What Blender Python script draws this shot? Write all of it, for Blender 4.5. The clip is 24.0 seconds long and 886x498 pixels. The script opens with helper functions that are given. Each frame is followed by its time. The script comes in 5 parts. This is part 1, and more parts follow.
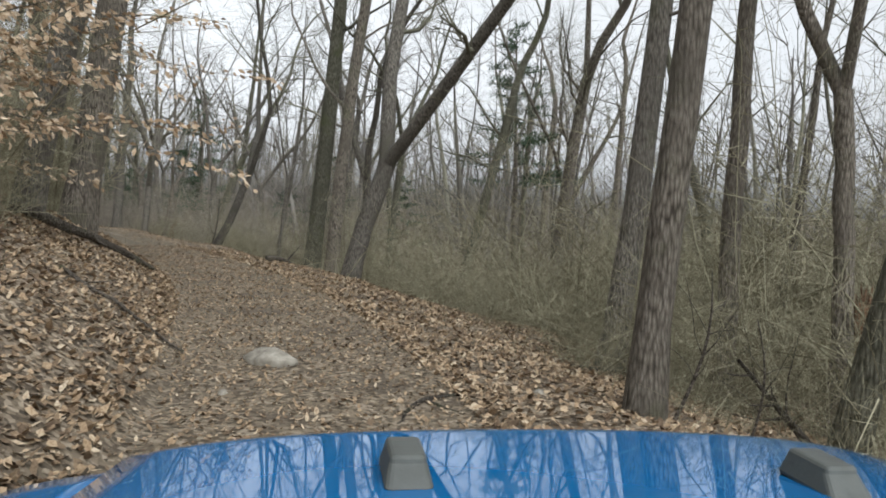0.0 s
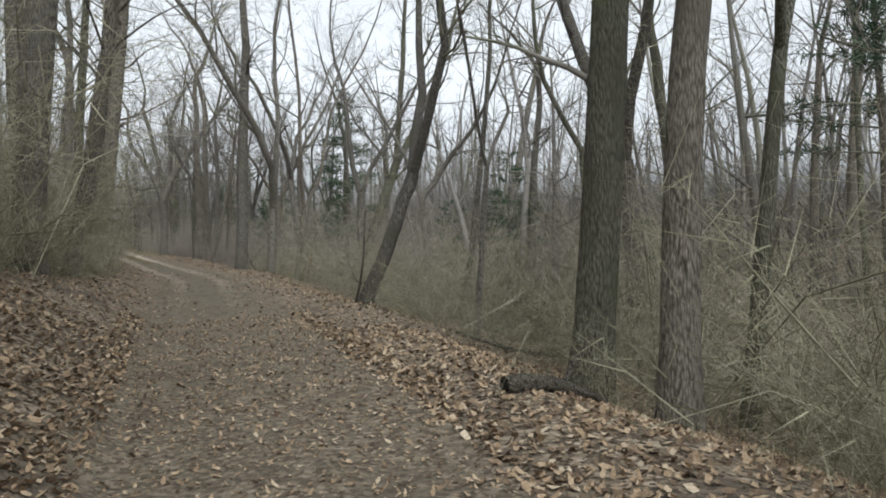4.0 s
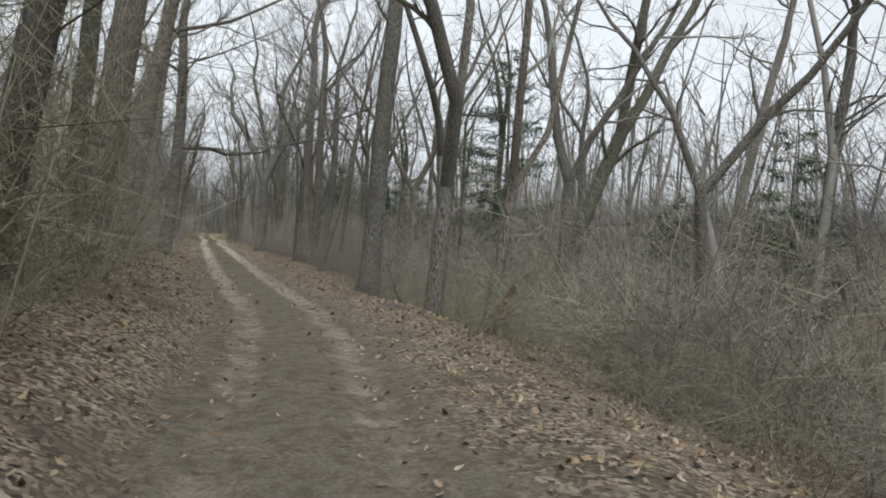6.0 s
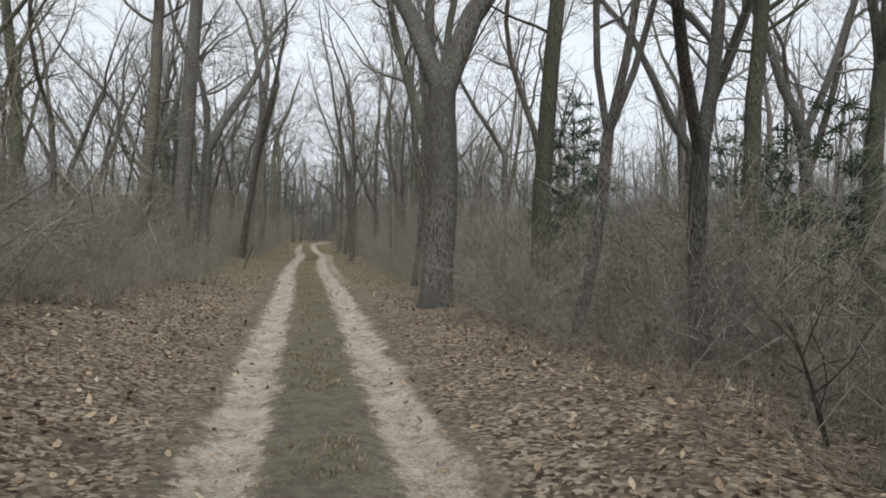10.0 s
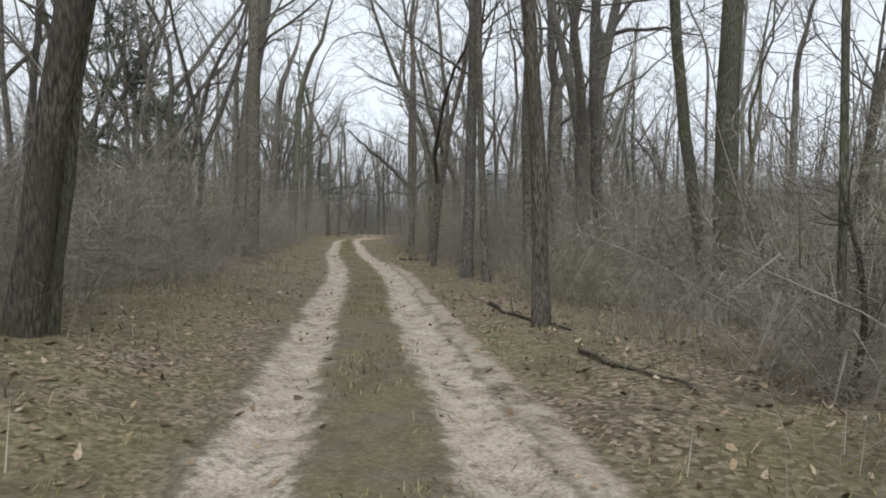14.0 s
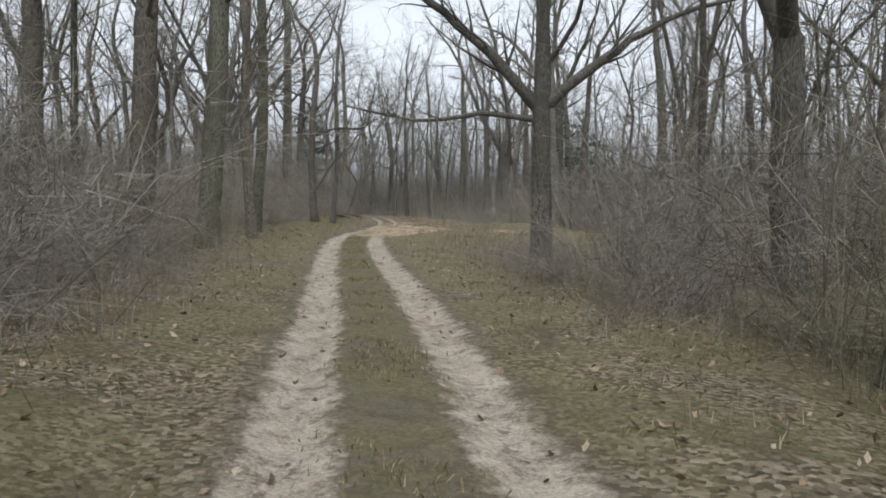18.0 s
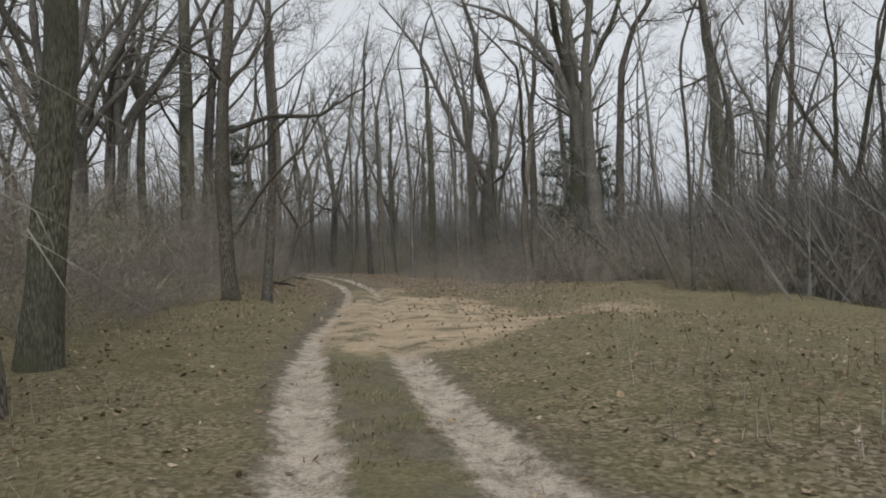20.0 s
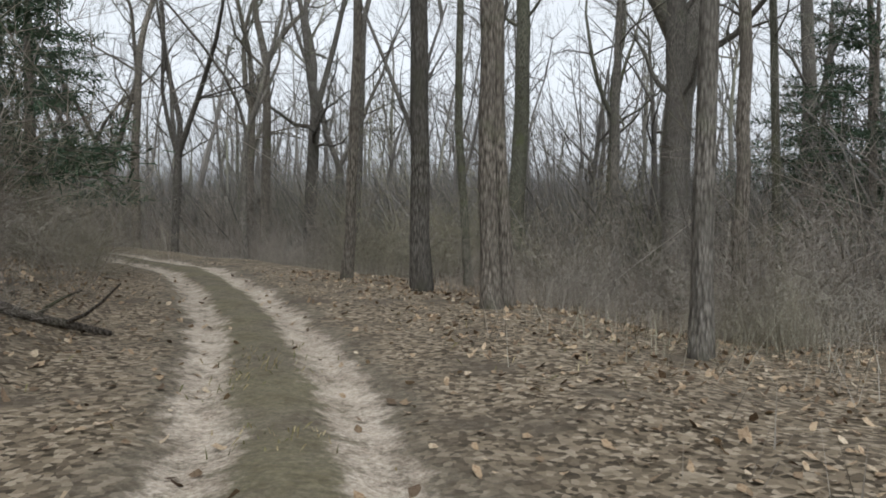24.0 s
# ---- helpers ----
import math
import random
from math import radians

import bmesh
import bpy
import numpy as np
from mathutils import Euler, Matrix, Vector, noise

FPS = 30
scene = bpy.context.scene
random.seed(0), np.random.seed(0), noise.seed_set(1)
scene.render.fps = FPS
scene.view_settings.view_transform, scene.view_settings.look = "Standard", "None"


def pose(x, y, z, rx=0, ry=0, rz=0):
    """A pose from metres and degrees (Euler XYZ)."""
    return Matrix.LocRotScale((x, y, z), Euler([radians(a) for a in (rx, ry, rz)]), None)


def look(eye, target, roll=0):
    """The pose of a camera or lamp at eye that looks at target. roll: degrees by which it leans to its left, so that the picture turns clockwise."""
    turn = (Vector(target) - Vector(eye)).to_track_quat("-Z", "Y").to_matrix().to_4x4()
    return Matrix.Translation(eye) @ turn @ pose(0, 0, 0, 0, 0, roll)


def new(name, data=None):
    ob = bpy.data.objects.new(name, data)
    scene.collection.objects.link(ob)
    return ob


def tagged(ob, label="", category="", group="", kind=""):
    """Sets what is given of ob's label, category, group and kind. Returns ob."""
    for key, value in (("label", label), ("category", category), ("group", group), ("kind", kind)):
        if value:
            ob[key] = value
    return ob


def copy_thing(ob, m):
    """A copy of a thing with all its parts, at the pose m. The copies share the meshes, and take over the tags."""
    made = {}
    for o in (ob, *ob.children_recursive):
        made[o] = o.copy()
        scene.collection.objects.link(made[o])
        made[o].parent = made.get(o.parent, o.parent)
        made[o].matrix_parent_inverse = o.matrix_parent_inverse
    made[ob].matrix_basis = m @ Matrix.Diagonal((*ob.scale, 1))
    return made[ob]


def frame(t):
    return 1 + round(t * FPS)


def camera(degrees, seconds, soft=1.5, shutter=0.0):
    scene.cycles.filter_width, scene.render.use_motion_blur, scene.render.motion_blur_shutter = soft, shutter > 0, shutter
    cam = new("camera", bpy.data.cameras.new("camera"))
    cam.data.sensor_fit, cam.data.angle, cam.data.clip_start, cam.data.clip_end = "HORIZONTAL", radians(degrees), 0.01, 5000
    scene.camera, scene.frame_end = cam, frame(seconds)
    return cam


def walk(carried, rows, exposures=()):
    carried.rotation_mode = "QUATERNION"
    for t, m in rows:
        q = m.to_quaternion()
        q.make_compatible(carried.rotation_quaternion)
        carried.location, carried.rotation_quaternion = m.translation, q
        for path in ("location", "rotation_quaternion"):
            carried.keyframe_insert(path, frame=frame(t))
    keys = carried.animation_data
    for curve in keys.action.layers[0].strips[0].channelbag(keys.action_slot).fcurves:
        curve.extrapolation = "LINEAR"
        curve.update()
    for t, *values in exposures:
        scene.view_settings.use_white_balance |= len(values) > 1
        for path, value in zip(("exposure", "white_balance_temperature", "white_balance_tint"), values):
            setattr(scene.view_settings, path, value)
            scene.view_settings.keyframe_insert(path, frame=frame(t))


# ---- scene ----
cam = camera(63.96, 24.0, soft=1.8, shutter=0.0)
PATH = [
    (0.0, 0.000, -0.000, 1.515, -0.00, -2.74, -2.25),
    (0.5, 0.000, 0.002, 1.514, 0.01, -2.77, -2.13),
    (1.0, -0.115, 0.678, 1.494, 0.17, -2.81, -1.93),
    (1.5, -0.459, 2.516, 1.424, 3.32, -2.82, 1.42),
    (2.0, -0.916, 4.406, 1.424, 5.46, -2.63, 2.06),
    (2.5, -1.474, 6.413, 1.453, 6.87, -2.35, 2.09),
    (3.0, -2.140, 8.592, 1.488, 7.94, -2.03, 2.51),
    (3.5, -2.961, 10.983, 1.521, 9.26, -1.77, 3.09),
    (4.0, -4.086, 13.591, 1.542, 11.88, -1.85, 2.22),
    (4.5, -5.462, 16.345, 1.517, 13.92, -1.72, 1.38),
    (5.0, -7.238, 19.483, 1.524, 15.95, -1.39, -0.06),
    (5.5, -9.498, 22.879, 1.539, 18.57, -1.18, -1.65),
    (6.0, -11.751, 26.481, 1.511, 19.84, -1.10, -2.26),
    (6.5, -13.953, 29.936, 1.460, 20.49, -1.25, -2.33),
    (7.0, -16.184, 33.316, 1.417, 21.51, -1.22, -2.01),
    (7.5, -18.431, 36.607, 1.365, 23.02, -1.30, -0.77),
    (8.0, -20.904, 39.711, 1.366, 24.22, -1.14, -0.14),
    (8.5, -23.469, 42.872, 1.421, 25.87, -1.11, -0.15),
    (9.0, -26.083, 46.167, 1.525, 26.60, -1.17, -0.48),
    (9.5, -28.774, 49.327, 1.579, 27.16, -1.34, -0.46),
    (10.0, -31.204, 52.410, 1.587, 27.99, -1.36, -0.15),
    (10.5, -33.216, 55.121, 1.501, 28.70, -1.44, 0.01),
    (11.0, -35.020, 57.524, 1.473, 29.07, -1.78, 0.11),
    (11.5, -36.765, 59.805, 1.471, 29.61, -2.02, 0.23),
    (12.0, -38.606, 62.146, 1.472, 30.40, -2.07, 0.42),
    (12.5, -40.715, 64.721, 1.460, 31.13, -2.00, 0.61),
    (13.0, -43.304, 67.671, 1.424, 31.23, -2.03, 0.45),
    (13.5, -46.098, 70.796, 1.380, 31.11, -2.00, 0.17),
    (14.0, -48.900, 74.055, 1.331, 30.96, -1.90, -0.53),
    (14.5, -51.645, 77.445, 1.320, 30.88, -1.66, -1.84),
    (15.0, -54.389, 80.928, 1.316, 31.19, -2.16, -0.22),
    (15.5, -56.744, 84.084, 1.325, 31.64, -2.54, 0.62),
    (16.0, -59.013, 87.078, 1.374, 31.83, -3.00, 1.75),
    (16.5, -61.650, 90.327, 1.430, 31.85, -3.12, 1.10),
    (17.0, -64.437, 93.554, 1.477, 31.74, -3.61, 0.81),
    (17.5, -67.354, 96.837, 1.504, 31.34, -3.83, 0.03),
    (18.0, -70.199, 100.169, 1.485, 30.68, -4.02, -0.54),
    (18.5, -72.971, 103.652, 1.477, 29.03, -4.44, -0.45),
    (19.0, -75.984, 106.996, 1.488, 27.73, -3.53, -0.08),
    (19.5, -78.982, 110.373, 1.510, 26.38, -2.01, 0.57),
    (20.0, -81.892, 113.840, 1.538, 24.54, -0.25, 1.55),
    (20.5, -84.520, 117.529, 1.566, 21.66, 1.23, 2.59),
    (21.0, -86.909, 121.421, 1.577, 17.31, 1.08, 2.55),
    (21.5, -89.116, 124.955, 1.582, 16.09, 1.93, 1.35),
    (22.0, -90.970, 128.006, 1.579, 15.52, 2.25, 0.21),
    (22.5, -92.508, 130.921, 1.458, 20.06, -1.73, -1.11),
    (23.0, -94.150, 133.584, 1.334, 22.51, -2.69, -0.80),
    (23.5, -95.832, 136.116, 1.251, 23.27, -2.91, -1.03),
    (24.0, -97.504, 138.621, 1.213, 23.73, -2.87, -1.06),
]
walk(cam, [(r[0], pose(r[1], r[2], r[3], 90 + r[5], r[6], r[4])) for r in PATH], exposures=[(0.0, 0.6, 6080, 8), (1.0, 0.6, 6000, 8), (4.0, 0.57, 5950, 7), (5.0, 0.48, 5950, 7), (6.0, 0.5, 5950, 7), (7.0, 0.55, 5950, 7), (9.0, 0.42, 5980, 7.5), (13.0, 0.52, 5900, 8), (15.0, 0.52, 5880, 8), (16.0, 0.46, 5880, 8), (18.5, 0.42, 5860, 8), (20.5, 0.06, 6100, 9), (21.5, 0.06, 6100, 9), (22.5, 0.22, 6000, 8.5), (23.5, 0.44, 5920, 8), (24.0, 0.44, 5920, 8)])

# ---- light: an overcast day in late winter ----
SUN_UP, SUN_TURN = radians(48), radians(150)
world = bpy.data.worlds.new("overcast_sky")
scene.world = world
world.use_nodes = True
wn, wl = world.node_tree.nodes, world.node_tree.links
sky = wn.new("ShaderNodeTexSky")
sky.sky_type, sky.sun_disc, sky.sun_elevation, sky.sun_rotation = "NISHITA", False, SUN_UP, SUN_TURN
sky.air_density, sky.dust_density, sky.ozone_density = 1.4, 3.4, 1.0
pale = wn.new("ShaderNodeHueSaturation")
pale.inputs["Saturation"].default_value = 0.0
wl.new(sky.outputs[0], pale.inputs["Color"])
wl.new(pale.outputs[0], wn["Background"].inputs["Color"])
wn["Background"].inputs["Strength"].default_value = 0.15
sun = new("sun", bpy.data.lights.new("sun", "SUN"))
sun.data.energy, sun.data.angle, sun.data.color = 0.5, radians(25), (1.0, 0.97, 0.93)
sun.matrix_world = look((0, 0, 0), (-math.sin(SUN_TURN) * math.cos(SUN_UP), -math.cos(SUN_TURN) * math.cos(SUN_UP), -math.sin(SUN_UP)))


# ---- materials ----
class Mat:
    """A node material, built link by link."""

    def __init__(self, name, rough=0.85, spec=0.3):
        self.m = bpy.data.materials.new(name)
        self.m.use_nodes = True
        self.n, self.l = self.m.node_tree.nodes, self.m.node_tree.links
        self.b = self.n["Principled BSDF"]
        self.b.inputs["Roughness"].default_value = rough
        self.b.inputs["Specular IOR Level"].default_value = spec

    def put(self, socket, value):
        if isinstance(value, bpy.types.NodeSocket):
            self.l.new(value, socket)
        else:
            socket.default_value = value

    def coord(self, which="Object"):
        return self.n.new("ShaderNodeTexCoord").outputs[which]

    def attr(self, name, out="Fac"):
        a = self.n.new("ShaderNodeAttribute")
        a.attribute_name = name
        return a.outputs[out]

    def noise(self, scale, detail=4, rough=0.6, vec=None, stretch=None):
        v = vec if vec is not None else self.coord()
        if stretch:
            mp = self.n.new("ShaderNodeMapping")
            mp.inputs["Scale"].default_value = stretch
            self.l.new(v, mp.inputs["Vector"])
            v = mp.outputs[0]
        t = self.n.new("ShaderNodeTexNoise")
        t.inputs["Scale"].default_value, t.inputs["Detail"].default_value, t.inputs["Roughness"].default_value = scale, detail, rough
        self.l.new(v, t.inputs["Vector"])
        return t.outputs["Fac"]

    def cells(self, scale, vec=None, out="Color", stretch=None):
        v = vec if vec is not None else self.coord()
        if stretch:
            mp = self.n.new("ShaderNodeMapping")
            mp.inputs["Scale"].default_value = stretch
            self.l.new(v, mp.inputs["Vector"])
            v = mp.outputs[0]
        t = self.n.new("ShaderNodeTexVoronoi")
        t.inputs["Scale"].default_value = scale
        self.l.new(v, t.inputs["Vector"])
        return t.outputs[out]

    def math(self, op, a, b=0.0, clamp=False):
        t = self.n.new("ShaderNodeMath")
        t.operation, t.use_clamp = op, clamp
        self.put(t.inputs[0], a)
        self.put(t.inputs[1], b)
        return t.outputs[0]

    def range(self, v, a, b, c=0.0, d=1.0):
        t = self.n.new("ShaderNodeMapRange")
        t.interpolation_type = "SMOOTHSTEP"
        for k, w in zip(("Value", "From Min", "From Max", "To Min", "To Max"), (v, a, b, c, d)):
            self.put(t.inputs[k], w)
        return t.outputs[0]

    def ramp(self, v, *stops):
        t = self.n.new("ShaderNodeValToRGB")
        e = t.color_ramp.elements
        while len(e) < len(stops):
            e.new(0.5)
        for k, (p, c) in zip(e, stops):
            k.position, k.color = p, (*c, 1)
        self.l.new(v, t.inputs[0])
        return t.outputs[0]

    def mix(self, fac, a, b, blend="MIX"):
        t = self.n.new("ShaderNodeMix")
        t.data_type, t.blend_type = "RGBA", blend
        self.put(t.inputs["Factor"], fac)
        for sock, v in ((t.inputs[6], a), (t.inputs[7], b)):
            self.put(sock, (*v, 1) if isinstance(v, tuple) and len(v) == 3 else v)
        return t.outputs[2]

    def color(self, v):
        self.put(self.b.inputs["Base Color"], (*v, 1) if isinstance(v, tuple) and len(v) == 3 else v)
        return self

    def rough(self, v):
        self.put(self.b.inputs["Roughness"], v)
        return self

    def bump(self, v, strength=0.5, dist=0.02):
        t = self.n.new("ShaderNodeBump")
        t.inputs["Strength"].default_value, t.inputs["Distance"].default_value = strength, dist
        self.l.new(v, t.inputs["Height"])
        self.l.new(t.outputs[0], self.b.inputs["Normal"])
        return self

    def random(self):
        return self.n.new("ShaderNodeObjectInfo").outputs["Random"]

    def island(self):
        return self.n.new("ShaderNodeNewGeometry").outputs["Random Per Island"]


def bark_material(name, dark, mid, pale, moss, upright=True):
    """Furrowed bark, with patches of moss and lichen."""
    k = Mat(name, 0.92, 0.15)
    ridges = k.noise(17, 6, 0.75, stretch=(2.4, 2.4, 0.5 if upright else 1.6))
    plates = k.cells(17, out="Distance", stretch=(2.4, 2.4, 0.55 if upright else 1.8))
    broad = k.noise(0.8, 3)
    h = k.math("MULTIPLY", k.math("ADD", k.math("MULTIPLY", ridges, 0.7), 0.18), k.math("SUBTRACT", 1.12, k.math("MULTIPLY", plates, 1.05)))
    c = k.ramp(h, (0.12, dark), (0.3, mid), (0.52, pale))
    c = k.mix(k.range(broad, 0.35, 0.7), c, tuple(0.72 * v for v in mid))
    c = k.mix(k.math("MULTIPLY", k.range(k.noise(1.7, 5), 0.52, 0.68), moss), c, (0.105, 0.11, 0.06))
    tint = k.n.new("ShaderNodeHueSaturation")
    k.l.new(c, tint.inputs["Color"])
    k.l.new(k.math("ADD", k.math("MULTIPLY", k.random(), 0.5), 0.75), tint.inputs["Value"])
    return k.color(tint.outputs[0]).bump(h, 1.0, 0.05).m


LOG = bark_material("log_bark", (0.03, 0.026, 0.02), (0.10, 0.085, 0.068), (0.19, 0.165, 0.135), 0.7, False)
BARK = [bark_material("oak_bark", (0.05, 0.042, 0.032), (0.165, 0.143, 0.115), (0.31, 0.272, 0.225), 0.45),
        bark_material("grey_bark", (0.055, 0.049, 0.04), (0.15, 0.135, 0.113), (0.275, 0.25, 0.215), 0.3),
        bark_material("mossy_bark", (0.05, 0.047, 0.031), (0.125, 0.12, 0.088), (0.225, 0.21, 0.16), 0.9)]


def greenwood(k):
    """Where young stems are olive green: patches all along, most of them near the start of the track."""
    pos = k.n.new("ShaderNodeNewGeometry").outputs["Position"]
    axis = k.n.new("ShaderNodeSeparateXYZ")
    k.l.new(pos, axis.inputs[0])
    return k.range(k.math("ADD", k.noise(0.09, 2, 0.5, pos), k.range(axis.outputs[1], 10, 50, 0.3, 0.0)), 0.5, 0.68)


def twig_material():
    k = Mat("bare_twigs", 0.9, 0.15)
    c = k.ramp(k.island(), (0.0, (0.095, 0.086, 0.075)), (0.5, (0.165, 0.15, 0.132)), (1.0, (0.245, 0.226, 0.2)))
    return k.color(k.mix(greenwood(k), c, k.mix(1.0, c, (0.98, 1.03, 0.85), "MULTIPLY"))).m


def brush_material():
    k = Mat("brush_stems", 0.9, 0.15)
    c = k.ramp(k.island(), (0.0, (0.13, 0.111, 0.088)), (0.45, (0.24, 0.21, 0.172)), (0.85, (0.325, 0.29, 0.24)), (1.0, (0.38, 0.342, 0.288)))
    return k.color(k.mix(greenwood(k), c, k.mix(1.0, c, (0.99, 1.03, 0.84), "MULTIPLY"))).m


def leaf_material(name, *stops):
    k = Mat(name, 0.75, 0.3)
    c = k.ramp(k.island(), *stops)
    c = k.mix(k.range(k.noise(60, 3), 0.4, 0.7), c, k.mix(1.0, c, (0.62, 0.55, 0.5), "MULTIPLY"))
    return k.color(c).m


ROTTEN = bark_material("rotten_wood", (0.06, 0.035, 0.02), (0.2, 0.12, 0.07), (0.36, 0.25, 0.16), 0.2)
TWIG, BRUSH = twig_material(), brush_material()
LITTER = leaf_material("dead_leaves", (0.0, (0.10, 0.068, 0.042)), (0.3, (0.21, 0.15, 0.092)), (0.6, (0.345, 0.25, 0.153)), (0.85, (0.46, 0.352, 0.228)), (1.0, (0.53, 0.445, 0.32)))
BEECH = leaf_material("tan_beech_leaves", (0.0, (0.36, 0.25, 0.15)), (0.5, (0.50, 0.38, 0.25)), (1.0, (0.63, 0.52, 0.38)))
NEEDLES = leaf_material("pine_needles", (0.0, (0.03, 0.055, 0.03)), (0.5, (0.05, 0.085, 0.045)), (1.0, (0.08, 0.115, 0.06)))
GRASS = leaf_material("winter_grass", (0.0, (0.10, 0.10, 0.035)), (0.4, (0.20, 0.18, 0.075)), (0.75, (0.33, 0.27, 0.14)), (1.0, (0.44, 0.37, 0.22)))


def ground_material():
    """Leaf litter, bare track earth, pale sandy ruts and thin winter grass, told apart by the place along and across the track."""
    k = Mat("woodland_ground", 0.95, 0.15)
    pos = k.coord("Object")
    s, d = k.attr("along"), k.attr("across")
    wob = k.math("MULTIPLY", k.math("SUBTRACT", k.noise(0.8, 5, 0.65, pos), 0.5), 0.9)
    fine = k.math("MULTIPLY", k.math("SUBTRACT", k.noise(5, 4, 0.7, pos), 0.5), 0.5)
    dd = k.math("ADD", k.math("ADD", d, wob), fine)
    # litter
    flakes = k.cells(24, pos)
    bits = k.n.new("ShaderNodeSeparateColor")
    k.l.new(flakes, bits.inputs[0])
    litter = k.ramp(bits.outputs[0], (0.0, (0.045, 0.034, 0.024)), (0.35, (0.135, 0.104, 0.072)), (0.7, (0.245, 0.193, 0.134)), (1.0, (0.39, 0.322, 0.238)))
    litter = k.mix(k.range(k.noise(1.1, 4, 0.6, pos), 0.45, 0.75), litter, (0.10, 0.08, 0.06))
    # bare earth and sand
    grit = k.noise(38, 6, 0.75, pos)
    earth = k.ramp(grit, (0.3, (0.09, 0.076, 0.053)), (0.55, (0.185, 0.158, 0.115)), (0.75, (0.30, 0.258, 0.195)))
    earth = k.mix(k.range(k.noise(4.5, 6, 0.75, pos), 0.44, 0.6, 0.0, 0.75), earth, (0.095, 0.077, 0.056))
    sand = k.ramp(k.math("ADD", k.math("MULTIPLY", grit, 0.6), k.math("MULTIPLY", k.noise(3, 5, 0.7, pos), 0.4)),
                  (0.36, (0.16, 0.125, 0.09)), (0.46, (0.37, 0.305, 0.235)), (0.58, (0.56, 0.48, 0.385)), (0.75, (0.68, 0.6, 0.5)))
    green = k.ramp(k.noise(22, 5, 0.7, pos), (0.3, (0.08, 0.074, 0.034)), (0.55, (0.19, 0.172, 0.076)), (0.75, (0.335, 0.29, 0.148)))
    # the track's earth bed
    half = k.math("ADD", k.range(s, 10, 50, 1.6, 1.12), k.range(s, 160, 170, 0.0, -0.3))
    bed = k.range(k.math("SUBTRACT", half, k.math("ABSOLUTE", dd)), -0.25, 0.3)
    strewn = k.range(k.noise(2.2, 5, 0.7, pos), 0.42, 0.62)
    thin = k.math("MULTIPLY", bed, k.range(s, 10, 32, 0.35, 1.0))
    c = k.mix(thin, litter, earth)
    c = k.mix(k.math("MULTIPLY", k.math("MULTIPLY", strewn, bed), k.range(s, 15, 60, 0.55, 0.15)), c, litter)
    # grass on the verges further on
    verge = k.math("MULTIPLY", k.range(s, 78, 92), k.range(k.noise(0.45, 4, 0.6, pos), 0.4, 0.6, k.range(s, 143, 150, 0.25, 0.75), 0.95))
    verge = k.math("MULTIPLY", verge, k.range(k.math("ABSOLUTE", d), k.math("ADD", k.range(s, 140, 148, 5.5, 11.0), k.range(s, 168, 176, 0.0, -5.5)), k.math("ADD", k.range(s, 140, 148, 8.5, 17.0), k.range(s, 168, 176, 0.0, -8.5)), 1.0, 0.0))
    verge = k.math("MULTIPLY", verge, k.range(s, 160, 171, 1.0, 0.1))
    verge = k.math("MULTIPLY", verge, k.math("SUBTRACT", 1.0, bed))
    c = k.mix(k.math("MULTIPLY", verge, 0.6), c, green)
    # grass between the ruts
    mid = k.math("MULTIPLY", k.range(k.math("ABSOLUTE", dd), 0.3, 0.6, 1.0, 0.0), k.math("MULTIPLY", k.range(s, 64, 86), k.range(s, 160, 170, 1.0, 0.45)))
    c = k.mix(k.math("MULTIPLY", mid, k.range(k.noise(1.3, 4, 0.6, pos), 0.35, 0.65, 0.1, k.range(s, 84, 104, 0.45, 0.66))), c, green)
    # ruts
    gauge = k.math("ADD", k.range(s, 25, 66, 0.6, 0.70), k.range(s, 150, 163, 0.0, -0.24))
    off = k.math("ABSOLUTE", k.math("SUBTRACT", k.math("ABSOLUTE", k.math("ADD", d, k.math("MULTIPLY", k.math("ADD", wob, k.math("MULTIPLY", fine, 2.4)), 0.42))), gauge))
    wide = k.math("ADD", k.range(s, 20, 90, 0.09, 0.19), k.math("ADD", k.range(s, 148, 158, 0.0, -0.17), k.range(s, 164, 174, 0.0, 0.08)))
    rut = k.math("MULTIPLY", k.range(off, wide, k.math("ADD", wide, 0.16), 1.0, 0.0), k.math("ADD", k.range(s, 14, 48, 0.0, 0.55), k.range(s, 50, 76, 0.0, 0.45)))
    rut = k.math("MULTIPLY", rut, k.range(k.noise(1.6, 5, 0.7, pos), k.range(s, 20, 70, 0.5, 0.18), k.range(s, 20, 70, 0.7, 0.42)))
    # a second worn line beside the right-hand rut
    beside = k.math("ABSOLUTE", k.math("SUBTRACT", k.math("ADD", d, k.math("MULTIPLY", wob, 0.35)), 1.13))
    beside = k.math("MULTIPLY", k.range(beside, 0.07, 0.2, 0.75, 0.0), k.math("MULTIPLY", k.range(s, 82, 90), k.range(s, 110, 117, 1.0, 0.0)))
    rut = k.math("MAXIMUM", rut, k.math("MULTIPLY", beside, k.range(k.noise(1.1, 5, 0.7, pos), 0.35, 0.5)))
    worn = k.range(k.noise(7, 6, 0.75, pos, (1.0, 1.0, 1.0)), 0.36, 0.5, 0.25, 1.0)
    c = k.mix(k.math("MULTIPLY", rut, worn), c, sand)
    # the worn sandy patch at the fork
    patch = k.attr("patch")
